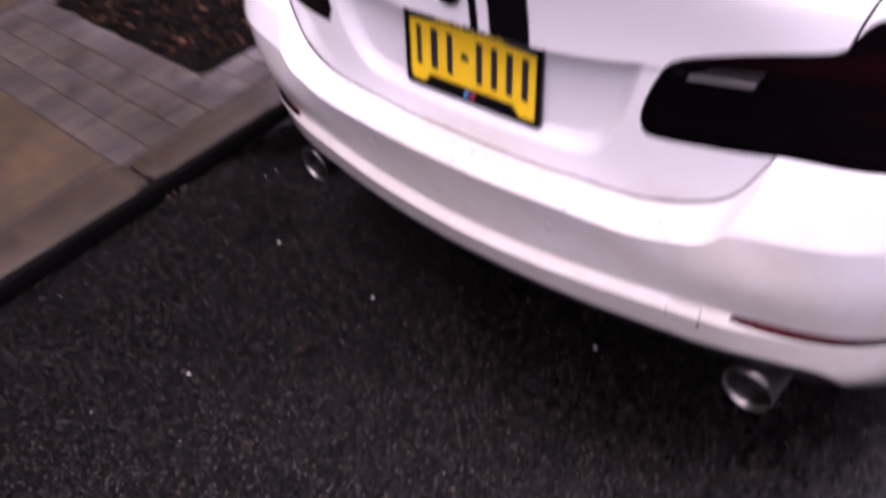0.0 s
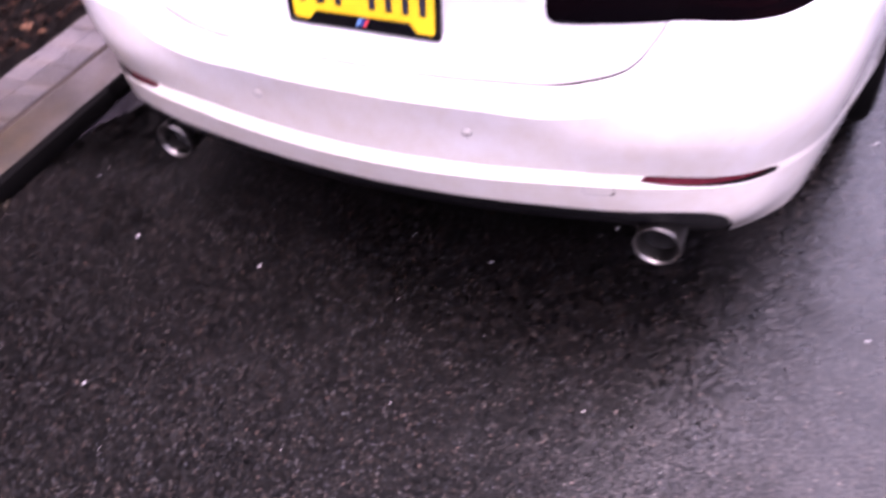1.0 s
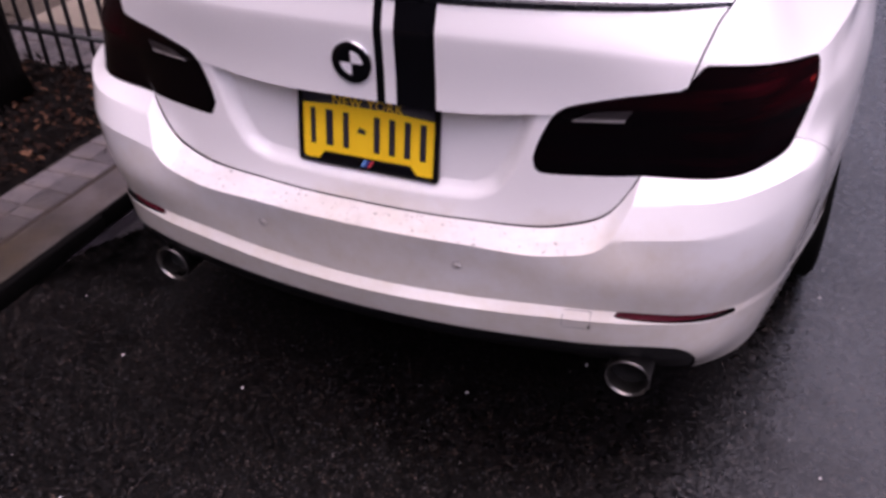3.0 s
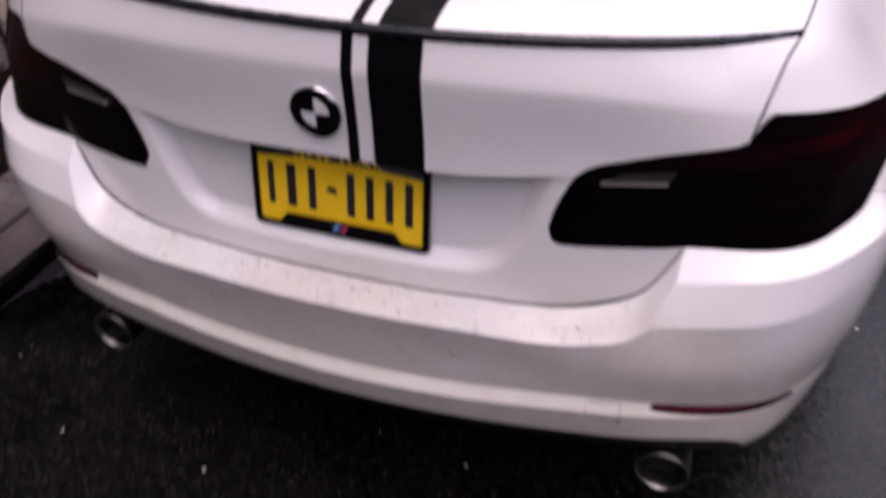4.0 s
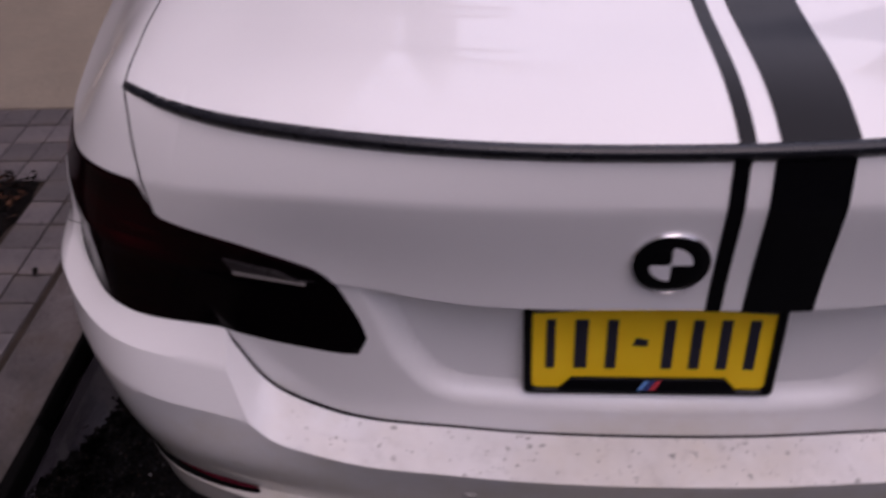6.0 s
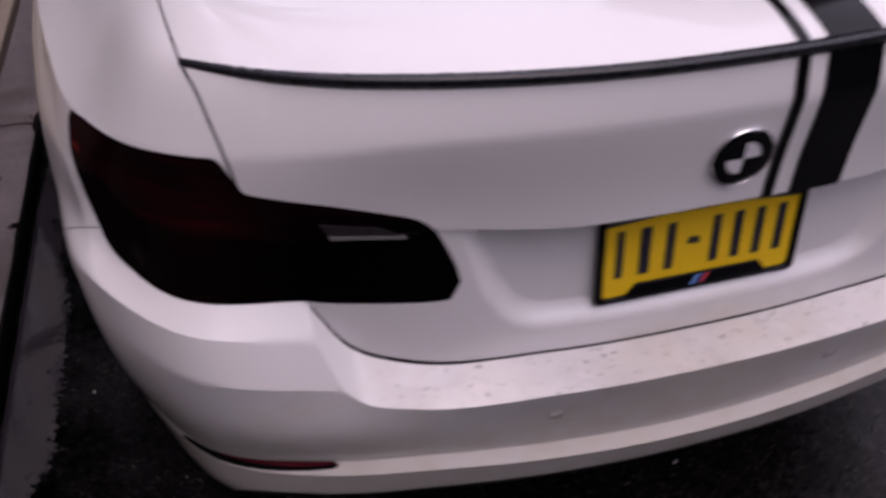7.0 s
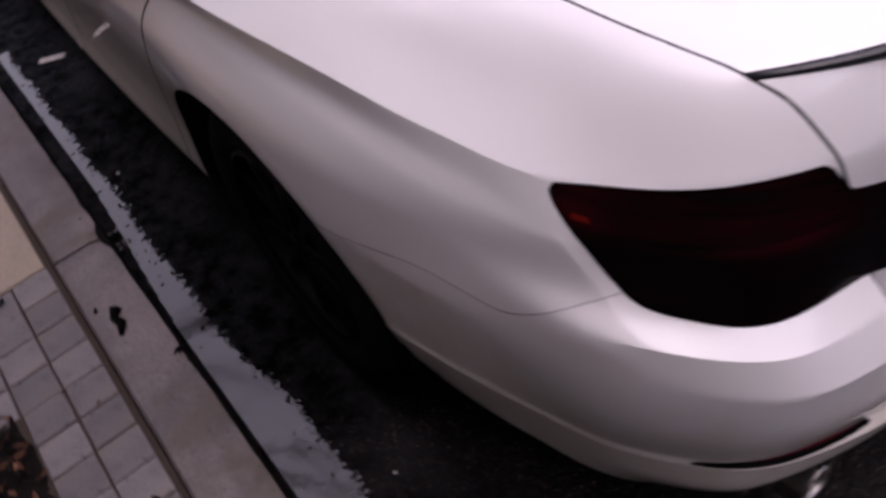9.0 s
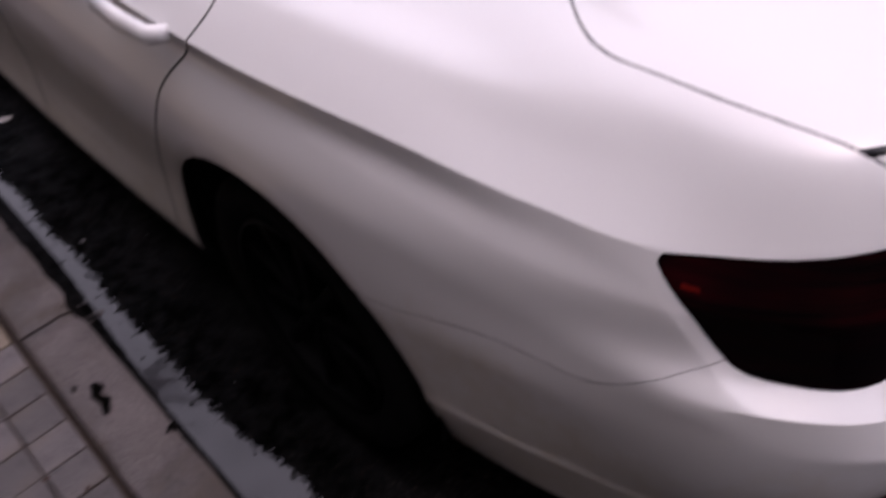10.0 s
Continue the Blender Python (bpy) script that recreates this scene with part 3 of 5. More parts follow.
def build_skin():
    """The whole outer skin as vertices with chart coordinates: a (metres round the plan), s (metres up the profile)."""
    rows = []
    for i_line, (_, p) in enumerate(LINES):
        mirror = np.array((-1, 1, 1))
        q = np.concatenate([p[1:2] * mirror, p, p[-2:-1] * mirror])
        d, left, right = tangents(q, [1.0 if (k == 5 and i_line in (5, 6, 7)) else 0.0 for k in range(len(q))])
        out = []
        for i, n in enumerate(COLUMN_STEPS):
            for k in range(n):
                u = k / n
                u = math.sin(math.pi / 2 * u) if i == 3 else 1 - math.cos(math.pi / 2 * u) if i == 4 else u
                out.append(hermite(q[i + 1], q[i + 2], right[i + 1], left[i + 2], d[i + 1], u))
        out.append(p[-1])
        rows.append(out)
    net = np.array(rows)
    # creases stay crisp across the rear and fade out along the flank, but for the shoulder line and the window base
    c5, c6 = sum(COLUMN_STEPS[:6]), sum(COLUMN_STEPS[:7])
    fade = 1 - np.clip((np.arange(net.shape[1]) - c5) / (c6 - c5), 0, 1)
    brief = 1 - np.clip((np.arange(net.shape[1]) - c5 + 1) / 4, 0, 1)
    c3, c4 = sum(COLUMN_STEPS[:4]), sum(COLUMN_STEPS[:5])
    early = 1 - np.clip((np.arange(net.shape[1]) - c3) / (c4 - c3), 0, 1)
    soon = 1 - np.clip((np.arange(net.shape[1]) - c4) / (c5 - c4), 0, 1)
    late = 1 - np.clip((np.arange(net.shape[1]) - c6 - 6) / 12, 0, 1)
    brow = 1 - 0.55 * (1 - np.clip((np.arange(net.shape[1]) - c3) / (c5 - c3), 0, 1))
    sharp = [brow if i == 10 else np.ones(net.shape[1]) * c if i in (0, 14, 16) else (late if i in (2, 3) else soon if i in (5, 7) else early if i == 11 else brief if i == 6 else fade) * c for i, (c, _) in enumerate(LINES)]
    d, left, right = tangents(net, sharp)
    fine, vpar = [], []
    for i in range(len(net) - 1):
        gap = float(np.median(d[i]))
        n = int(np.clip(gap / 0.009, 3, 22))
        for k in range(n):
            t = 0.5 - 0.5 * math.cos(math.pi * k / n)
            t = 0.5 * t + 0.5 * k / n
            fine.append(hermite(net[i], net[i + 1], right[i], left[i + 1], d[i], t))
            vpar.append(i + t)
    fine.append(net[-1])
    vpar.append(len(net) - 1)
    grid = np.array(fine)
    vpar = np.array(vpar)
    base = net[9]
    a = np.concatenate([[0], np.cumsum(np.linalg.norm(np.diff(base[:, :2], axis=0), axis=1))])
    mid = grid[:, sum(COLUMN_STEPS[:2]) + 4]
    s = np.concatenate([[0], np.cumsum(np.linalg.norm(np.diff(mid, axis=0), axis=1))])
    return grid, a, s, vpar


GRID, CHART_A, CHART_S, VPAR = build_skin()
NR, NC = GRID.shape[:2]


def step(e0, e1, x):
    t = np.clip((x - e0) / (e1 - e0), 0, 1)
    return t * t * (3 - 2 * t)


# full skin, left and right halves with shared centre columns
cols = [(c, -1) for c in range(NC - 1, 0, -1)] + [(c, 1) for c in range(NC)]
FULL = np.stack([GRID[:, c] * np.array((sgn, 1, 1)) for c, sgn in cols], 1)
dx = np.gradient(FULL, axis=1)
dv = np.gradient(FULL, axis=0)
NRM = np.cross(dx, dv)
NRM /= np.maximum(np.linalg.norm(NRM, axis=-1, keepdims=True), 1e-9)
NF = FULL.shape[1]
A_FULL = np.broadcast_to(np.array([CHART_A[c] for c, _ in cols])[None, :], (NR, NF))
S_FULL = np.broadcast_to(CHART_S[:, None], (NR, NF))
V_FULL = np.broadcast_to(VPAR[:, None], (NR, NF))
# vertex rows: x y z  nx ny nz  a s v
SKIN_V = np.concatenate([FULL, NRM, A_FULL[..., None], S_FULL[..., None], V_FULL[..., None]], -1).reshape(-1, 9)
idx = np.arange(NR * NF).reshape(NR, NF)
q00, q01, q11, q10 = idx[:-1, :-1].ravel(), idx[:-1, 1:].ravel(), idx[1:, 1:].ravel(), idx[1:, :-1].ravel()
SKIN_T = np.concatenate([np.stack([q00, q01, q11], 1), np.stack([q00, q11, q10], 1)])


class Patch:
    """Triangles with chart coordinates, cut along the zero line of a function of the vertices."""

    def __init__(self, v, t):
        self.v, self.t = v, t

    def split(self, f):
        f = np.where(np.abs(f) < 1e-7, 1e-7, f)
        neg = f < 0
        cnt = neg[self.t].sum(1)
        inner, outer = [self.t[cnt == 3]], [self.t[cnt == 0]]
        extra, made, n = [], {}, len(self.v)

        def cross(i, j):
            key = (min(i, j), max(i, j))
            if key not in made:
                w = f[i] / (f[i] - f[j])
                made[key] = n + len(extra)
                extra.append(self.v[i] + w * (self.v[j] - self.v[i]))
            return made[key]

        ins, outs = [], []
        for tri in self.t[(cnt == 1) | (cnt == 2)]:
            k = [neg[i] for i in tri]
            lone = k.index(True) if sum(k) == 1 else k.index(False)
            i, j, l = tri[lone], tri[(lone + 1) % 3], tri[(lone + 2) % 3]
            p, q = cross(i, j), cross(i, l)
            single, pair = [(i, p, q)], [(p, j, l), (p, l, q)]
            if k[lone]:
                ins += single
                outs += pair
            else:
                outs += single
                ins += pair
        v = np.concatenate([self.v, np.array(extra).reshape(-1, 9)]) if extra else self.v
        if ins:
            inner.append(np.array(ins))
            outer.append(np.array(outs))
        return Patch(v, np.concatenate(inner)), Patch(v, np.concatenate(outer))

    def cut(self, func, gap=0.004):
        """Inside and outside of func, with an open joint of that width."""
        rest, outside = self.split(func(self.v) - gap / 2)
        inside, _ = rest.split(func(rest.v) + gap / 2)
        if gap == 0:
            return self.split(func(self.v))
        # split() puts f < 0 first
        return inside, outside

    def refine(self, f):
        """Keep all, with vertices added along the zero line."""
        i, o = self.split(f(self.v))
        return Patch(i.v, np.concatenate([i.t, o.t]))

    def compact(self):
        used, inv = np.unique(self.t.ravel(), return_inverse=True)
        return Patch(self.v[used], inv.reshape(-1, 3))


def panel(name, patch, mat, parent, label="", flange=0.014, lift=0.0):
    """One body panel, with its edges turned inward."""
    p = patch.compact()
    pos, nrm, t = p.v[:, :3] + lift * p.v[:, 3:6], p.v[:, 3:6], p.t
    area = np.linalg.norm(np.cross(pos[t[:, 1]] - pos[t[:, 0]], pos[t[:, 2]] - pos[t[:, 0]]), axis=1)
    t = t[area > 1e-9]
    e = np.concatenate([t[:, [0, 1]], t[:, [1, 2]], t[:, [2, 0]]])
    key = np.sort(e, 1)
    code = key[:, 0].astype(np.int64) * (len(pos) + 1) + key[:, 1]
    _, first, count = np.unique(code, return_index=True, return_counts=True)
    rim = e[first[count == 1]]
    verts = pos.tolist()
    faces = t.tolist()
    if flange:
        top, low = {}, {}
        for i in np.unique(rim):
            top[i] = len(verts)
            verts.append((pos[i]).tolist())
            low[i] = len(verts)
            verts.append((pos[i] - flange * nrm[i]).tolist())
        for i, j in rim:
            faces.append((top[j], top[i], low[i], low[j]))
    me = bpy.data.meshes.new(name)
    me.from_pydata(verts, [], faces)
    me.polygons.foreach_set("use_smooth", [True] * len(me.polygons))
    me.materials.append(mat)
    if flange and mat is PAINT:
        # joint edges coloured dark to stand in for the shade inside the gaps
        me.materials.append(UNDER)
        me.polygons.foreach_set("material_index", [0] * len(t) + [1] * (len(faces) - len(t)))
    me.update()
    me.set_sharp_from_angle(angle=radians(22))
    ob = new(name, me)
    ob.parent = parent
    return tagged(ob, label)


def smooth_loop(pts, sub=6, sharp=()):
    """Closed Catmull-Rom loop through 2D points; the named corners stay sharp."""
    p = np.array(pts, float)
    n, out = len(p), []
    for i in range(n):
        p0, p1, p2, p3 = p[i - 1], p[i], p[(i + 1) % n], p[(i + 2) % n]
        m1 = (p2 - p1) if i in sharp else 0.5 * (p2 - p0)
        m2 = (p2 - p1) if (i + 1) % n in sharp else 0.5 * (p3 - p1)
        for k in range(sub):
            t = k / sub
            out.append((2 * t**3 - 3 * t**2 + 1) * p1 + (t**3 - 2 * t**2 + t) * m1 + (3 * t**2 - 2 * t**3) * p2 + (t**3 - t**2) * m2)
    return np.array(out)


def signed(poly, x, y):
    """Signed distance to a closed polygon, negative inside."""
    best = np.full(len(x), 1e9)
    sign = np.ones(len(x), bool)
    pt = np.stack([x, y], 1)
    for a, b in zip(poly, np.roll(poly, -1, 0)):
        ab, ap = b - a, pt - a
        h = np.clip((ap @ ab) / max(ab @ ab, 1e-12), 0, 1)
        best = np.minimum(best, ((ap - h[:, None] * ab) ** 2).sum(1))
        c1 = (a[1] > y) != (b[1] > y)
        with np.errstate(divide="ignore", invalid="ignore"):
            xi = (b[0] - a[0]) * (y - a[1]) / (b[1] - a[1]) + a[0]
        sign ^= c1 & (x < xi)
    return np.where(sign, 1, -1) * np.sqrt(best)


RIGHT = SKIN_V[(SKIN_V[:, 0] >= 0)]


def chart(points, lo, hi, which):
    """Chart coordinates (a, z) or (x, s) of 3D points on the right half, taken between two style lines."""
    sel = (RIGHT[:, 8] >= lo) & (RIGHT[:, 8] <= hi) & (RIGHT[:, 1] < 1.0)
    v = RIGHT[sel]
    out = []
    for p in np.array(points, float):
        near = np.argsort(((v[:, :3] - p) ** 2).sum(1))[:4]
        w = 1 / (np.sqrt(((v[near, :3] - p) ** 2).sum(1)) + 1e-4)
        w /= w.sum()
        if which == "az":
            out.append(((w * v[near, 6]).sum(), p[2]))
        else:
            out.append((p[0], (w * v[near, 7]).sum()))
    return out


# ---- the car ----
car = empty("car", pose(0, 0, 0))
tagged(car, "white four-door saloon with offset black stripes, parked at the kerb", "car")

skin = Patch(SKIN_V, SKIN_T)

# rear lamps
LAMP3D = [(.357, .113, .7400), (.44, .125, .743), (.536, .143, .748), (.62, .162, .752), (.70, .203, .760), (.757, .252, .770), (.778, .283, .782), (.788, .305, .804),
          (.790, .345, .846), (.790, .402, .902), (.775, .38, .916), (.69, .255, .937), (.604, .185, .948), (.587, .165, .909), (.50, .142, .895), (.415, .124, .874), (.390, .118, .864), (.374, .116, .847), (.352, .114, .796), (.3445, .113, .756)]


def round_corner(x, y):
    """One coordinate across the rear and on round the corner."""
    return np.abs(x) + np.maximum(0, y - 0.16)


lamp_loop = smooth_loop([(float(round_corner(x, y)), z) for x, y, z in LAMP3D], 6, sharp=(12, 13))


def lamp_f(v):
    f = signed(lamp_loop, round_corner(v[:, 0], v[:, 1]), v[:, 2])
    return np.where((v[:, 8] > 5.5) & (v[:, 8] < 11.2) & (v[:, 1] < 1.0), f, 1.0)


# the skin dishes in towards the lens round its outer corner
for level in (.026, .024):
    skin = skin.refine(lambda v: lamp_f(v) - level)
lamp_d = lamp_f(skin.v)
round_u = round_corner(skin.v[:, 0], skin.v[:, 1])
dish = 0.0065 * np.clip(1 - lamp_d / 0.025, 0, 1) * step(0.72, 0.84, round_u) * step(0.885, 0.835, skin.v[:, 2])
skin.v = skin.v.copy()
skin.v[:, :3] -= skin.v[:, 3:6] * dish[:, None]

lamp_seat, skin = skin.cut(lamp_f, 0.004)

# the lens reflector's red glint, coloured into a strip of its outer corner
strip_loop = np.array([(.966, .8785), (1.004, .881), (1.006, .888), (.968, .886)])
glint_cut, lamp_seat = lamp_seat.cut(lambda v: signed(strip_loop, round_corner(v[:, 0], v[:, 1]), v[:, 2]), 0.0006)

# boot lid
LID3D = [(.537, .143, .765), (.562, .148, .85), (.588, .165, .908), (.599, .178, .95), (.608, .208, .98), (.617, .235, 1.006), (.628, .262, 1.027), (.634, .30, 1.033), (.643, .36, 1.037),
         (.650, .425, 1.04), (.655, .495, 1.044), (.660, .565, 1.048), (.661, .60, 1.050), (.660, .66, 1.052)]
right_half = chart(LID3D, 6.9, 14.0, "xs")
s_low = float(CHART_S[np.argmin(np.abs(VPAR - 7.03))])
s_top = float(np.interp(13.985, VPAR, CHART_S))
lid_pts = [(0.0, s_low), (.20, s_low), (.36, s_low), (.46, s_low), (.515, s_low), (.532, s_low + .006)] + right_half + [(.640, s_top), (.50, s_top), (.40, s_top), (.20, s_top), (0.0, s_top)]
lid_loop = smooth_loop(lid_pts + [(-x, s) for x, s in reversed(lid_pts[1:-1])], 6)


def lid_f(v):
    f = signed(lid_loop, v[:, 0], v[:, 7])
    g = (np.abs(v[:, 0]) - .606) * .79 + (v[:, 1] - .690) * .61
    h = np.clip(0.5 + 0.5 * (f - g) / 0.035, 0, 1)
    f = g + (f - g) * h + 0.035 * h * (1 - h)
    return np.where((v[:, 8] > 6.5) & (v[:, 8] < 14.0) & (v[:, 1] < 1.0), f, 1.0)


# its joint is wider along the bumper
inner, skin = skin.split(lid_f(skin.v) - 0.0018 - (0.0006 + 0.0014 * step(.30, .45, np.abs(skin.v[:, 0]))) * step(8.2, 7.6, skin.v[:, 8]))
lid, _ = inner.split(lid_f(inner.v) + 0.0018)

# the plate's pocket pressed into the lower lid: a trapezium with rounded lower corners
POCKET = [(0, .650), (.20, .655), (.250, .665), (.283, .687), (.301, .717), (.318, .748), (.346, .850), (.346, .90)]
pocket_loop = smooth_loop(POCKET + [(-x, z) for x, z in reversed(POCKET[1:])], 6, sharp=(7, 8))


def pocket_f(level):
    return lambda v: np.where((v[:, 8] > 6.9) & (v[:, 8] < 9.0), signed(pocket_loop, v[:, 0], v[:, 2]), 1.0) - level


for level in (.004, 0.0, -.006, -.014, -.022, -.029, -.033):
    lid = lid.refine(pocket_f(level))
pressed = step(.002, -.031, pocket_f(0.0)(lid.v))
lid.v = lid.v.copy()
lid.v[:, 1] += 0.021 * pressed * np.clip((9.0 - lid.v[:, 8]) / 0.6, 0, 1)

# the lid's rear face is hollow between its crease and the brow
hollow = np.sin(math.pi * np.clip(lid.v[:, 8] - 9.0, 0, 1)) * step(.58, .40, np.abs(lid.v[:, 0]))
lid.v[:, 1] += 0.0040 * hollow


# wheel openings
def arch_f(y0, r):
    return lambda v: np.where((np.abs(v[:, 0]) > 0.6) & (v[:, 8] < 10), np.hypot((v[:, 1] - y0) / 1.02, v[:, 2] - 0.325) - r, 1.0)


_, skin = skin.cut(arch_f(1.150, 0.390), 0.0)
_, skin = skin.cut(arch_f(4.07, 0.355), 0.0)

# glass openings
REAR3D = [(0, .50, 1.07), (.37, .55, 1.07), (.50, .59, 1.07), (.575, .69, 1.07), (.570, .85, 1.15), (.535, 1.05, 1.235), (.44, 1.33, 1.36), (.20, 1.37, 1.392), (0, 1.375, 1.395)]
rear_pts = [(x, s - (.05 if i < 3 else 0)) for i, (x, s) in enumerate(chart(REAR3D, 14.0, 16.0, "xs"))]
rear_loop = smooth_loop(rear_pts + [(-x, s) for x, s in reversed(rear_pts[1:-1])], 5)


def rear_f(v):
    f = np.maximum(signed(rear_loop, v[:, 0], v[:, 7]), (14.006 - v[:, 8]) * 0.5)
    return np.where((v[:, 8] > 13.0) & (v[:, 8] < 16.0) & (v[:, 1] < 1.5) & (np.abs(v[:, 0]) < 0.64), f, 1.0)


rear_glass, skin = skin.cut(rear_f, 0.004)
front_glass, skin = skin.cut(lambda v: np.where((v[:, 8] > 14.05) & (v[:, 8] < 15.95) & (v[:, 1] > 2.6), np.maximum(np.abs(v[:, 0]) - 0.50, np.maximum(1.05 - v[:, 2], v[:, 2] - 1.37)), 1.0), 0.006)
SIDE_YZ = smooth_loop([(1.22, 1.07), (1.75, 1.06), (2.6, 1.05), (3.15, 1.05), (2.85, 1.22), (2.5, 1.35), (2.1, 1.37), (1.75, 1.35), (1.45, 1.22)], 4)
side_glass, skin = skin.cut(lambda v: np.where((np.abs(v[:, 0]) > 0.5) & (v[:, 8] > 14.0) & (v[:, 8] < 16.0), signed(SIDE_YZ, v[:, 1], v[:, 2]), 1.0), 0.006)

# rear and front doors
DOOR_YZ = smooth_loop([(1.30, 1.04), (1.245, .985), (1.262, .930), (1.295, .893), (1.375, .82), (1.46, .72), (1.56, .58), (1.625, .45), (1.65, .262), (2.05, .245), (2.44, .245), (2.44, .6), (2.44, 1.04), (1.9, 1.045)], 6, sharp=(2, 8, 10, 12))
FDOOR_YZ = smooth_loop([(2.45, 1.04), (2.45, .6), (2.45, .245), (3.0, .245), (3.5, .26), (3.53, .6), (3.50, .98), (3.25, 1.03)], 4, sharp=(0, 2, 4))


def door_f(loop):
    return lambda v: np.where((np.abs(v[:, 0]) > 0.6) & (v[:, 8] < 14.2), signed(loop, v[:, 1], v[:, 2]), 1.0)


rear_door, skin = skin.cut(door_f(DOOR_YZ), 0.005)
front_door, skin = skin.cut(door_f(FDOOR_YZ), 0.005)


# bumper: everything behind the wheel opening and below the joint that runs from the lamp to the wheel
def bumper_f(v):
    zj = 0.798 - 0.105 * step(0.27, 0.47, v[:, 1]) - 0.083 * step(0.55, 0.90, v[:, 1])
    f = np.where(v[:, 8] < 4.8, -0.3, np.where(v[:, 8] < 10.0, v[:, 2] - zj, 0.5))
    return np.maximum(f, v[:, 1] - 1.0)


bumper, skin = skin.cut(bumper_f, 0.0015)

# black valance set into the bumper, with rounded upper corners
VAL_XZ = smooth_loop([(-.675, .20), (-.690, .30), (-.672, .367), (-.60, .387), (-.40, .379), (0, .373), (.40, .379), (.60, .387), (.672, .367), (.690, .30), (.675, .20)], 5, sharp=(0, 10))
valance, bumper = bumper.cut(lambda v: np.where(v[:, 1] < 0.4, signed(VAL_XZ, v[:, 0], v[:, 2]), 1.0), 0.004)

# long thin reflectors in the bumper's groove
REFL3D = [(.526, .083, .465), (.60, .10, .4585), (.69, .143, .453), (.746, .212, .445), (.739, .200, .458), (.69, .143, .4672), (.60, .10, .4724), (.54, .084, .4742)]
refl_loop = smooth_loop(chart(REFL3D, 1.8, 4.2, "az"), 4, sharp=(0, 3))
reflector, bumper = bumper.cut(lambda v: np.where((v[:, 8] > 1.5) & (v[:, 8] < 4.5) & (v[:, 1] < 0.5), signed(refl_loop, v[:, 6], v[:, 2]), 1.0), 0.0012)


# square tow-eye cover let into the bumper's lower lip
tow_loop = np.array(chart([(.432, .06, .427), (.487, .066, .430), (.487, .066, .470), (.432, .06, .467)], 1.2, 3.9, "az"))
tow_cover, bumper = bumper.cut(lambda v: np.where((v[:, 8] > 1.0) & (v[:, 8] < 3.95) & (v[:, 1] < 0.5) & (v[:, 0] > 0), signed(tow_loop, v[:, 6], v[:, 2]), 1.0), 0.0010)


def half(patch, side):
    p = patch.compact()
    c = p.v[p.t].mean(1)[:, 0]
    return Patch(p.v, p.t[c * side > 0])


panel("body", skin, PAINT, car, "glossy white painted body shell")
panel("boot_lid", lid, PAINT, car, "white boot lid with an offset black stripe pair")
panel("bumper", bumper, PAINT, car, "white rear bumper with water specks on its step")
panel("tow_cover", tow_cover, PAINT, car)
panel("valance", valance, BLACK_TRIM, car, "black textured plastic valance", lift=-0.004)
panel("rear_window", rear_glass, GLASS, car, "dark tinted rear window", lift=-0.004)
panel("windscreen", front_glass, GLASS, car, lift=-0.004)
for sd in (-1, 1):
    panel("reflector", half(reflector, sd), REFLECT, car, "thin dark red reflector", lift=-0.011)
    panel("side_window", half(side_glass, sd), GLASS, car, lift=-0.004)
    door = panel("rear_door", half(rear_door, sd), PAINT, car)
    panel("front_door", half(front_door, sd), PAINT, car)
    lens = panel("rear_lamp", half(lamp_seat, sd), LENS, car, "smoked dark red rear lamp", lift=0.001)
    panel("glint_strip", half(glint_cut, sd), GLINT_RED, lens, "small red strip holding the reflector's glint", flange=0.003, lift=0.001)
    # door handle: a pull bar over a cup
    bm = tube_bm([(sd * x, y, z) for x, y, z in ((.905, 1.33, .925), (.938, 1.345, .930), (.946, 1.43, .932), (.944, 1.53, .932), (.912, 1.55, .928))], [.013, .015, .016, .015, .012], 10)
    bmesh.ops.scale(bm, vec=(1, 1, 1.25), space=Matrix.Translation((0, 0, -.94)), verts=bm.verts)
    part("handle", bm, PAINT, door)


def surface_at(x, s_or_z, lo, hi, by="z"):
    """Point and normal of the skin at x and height z (or profile length s)."""
    sel = (RIGHT[:, 8] >= lo) & (RIGHT[:, 8] <= hi) & (RIGHT[:, 1] < 1.0)
    v = RIGHT[sel]
    key = v[:, 2] if by == "z" else v[:, 7]
    near = np.argsort((v[:, 0] - abs(x)) ** 2 + (key - s_or_z) ** 2)[:4]
    d = np.sqrt((v[near, 0] - abs(x)) ** 2 + (key[near] - s_or_z) ** 2)
    w = 1 / (d + 1e-4)
    w /= w.sum()
    p, n = (w[:, None] * v[near, :3]).sum(0), (w[:, None] * v[near, 3:6]).sum(0)
    p[0] = abs(x)
    if x < 0:
        p[0], n[0] = -p[0], -n[0]
    return Vector(p), Vector(n).normalized()


# black stripes: vinyl laid on the lid and carried on over the roof
STRIPES = ((.046, .063, 0.0), (.086, .163, .010))


def stripe_cut(patch, x0, x1, flare):
    """The part of a patch under one stripe: it shifts a little outward over the lid's edge, and its outer edge flares forward."""
    def aside(v, tip):
        return np.interp(v[:, 8], (9.0, 10.9, 11.2, 12.0, 14.0), (0, .001, .008, .008, tip))

    strip = patch.split(x0 + aside(patch.v, .003) - patch.v[:, 0])[0]
    return strip.split(strip.v[:, 0] - x1 - aside(strip.v, .003 + flare))[0]


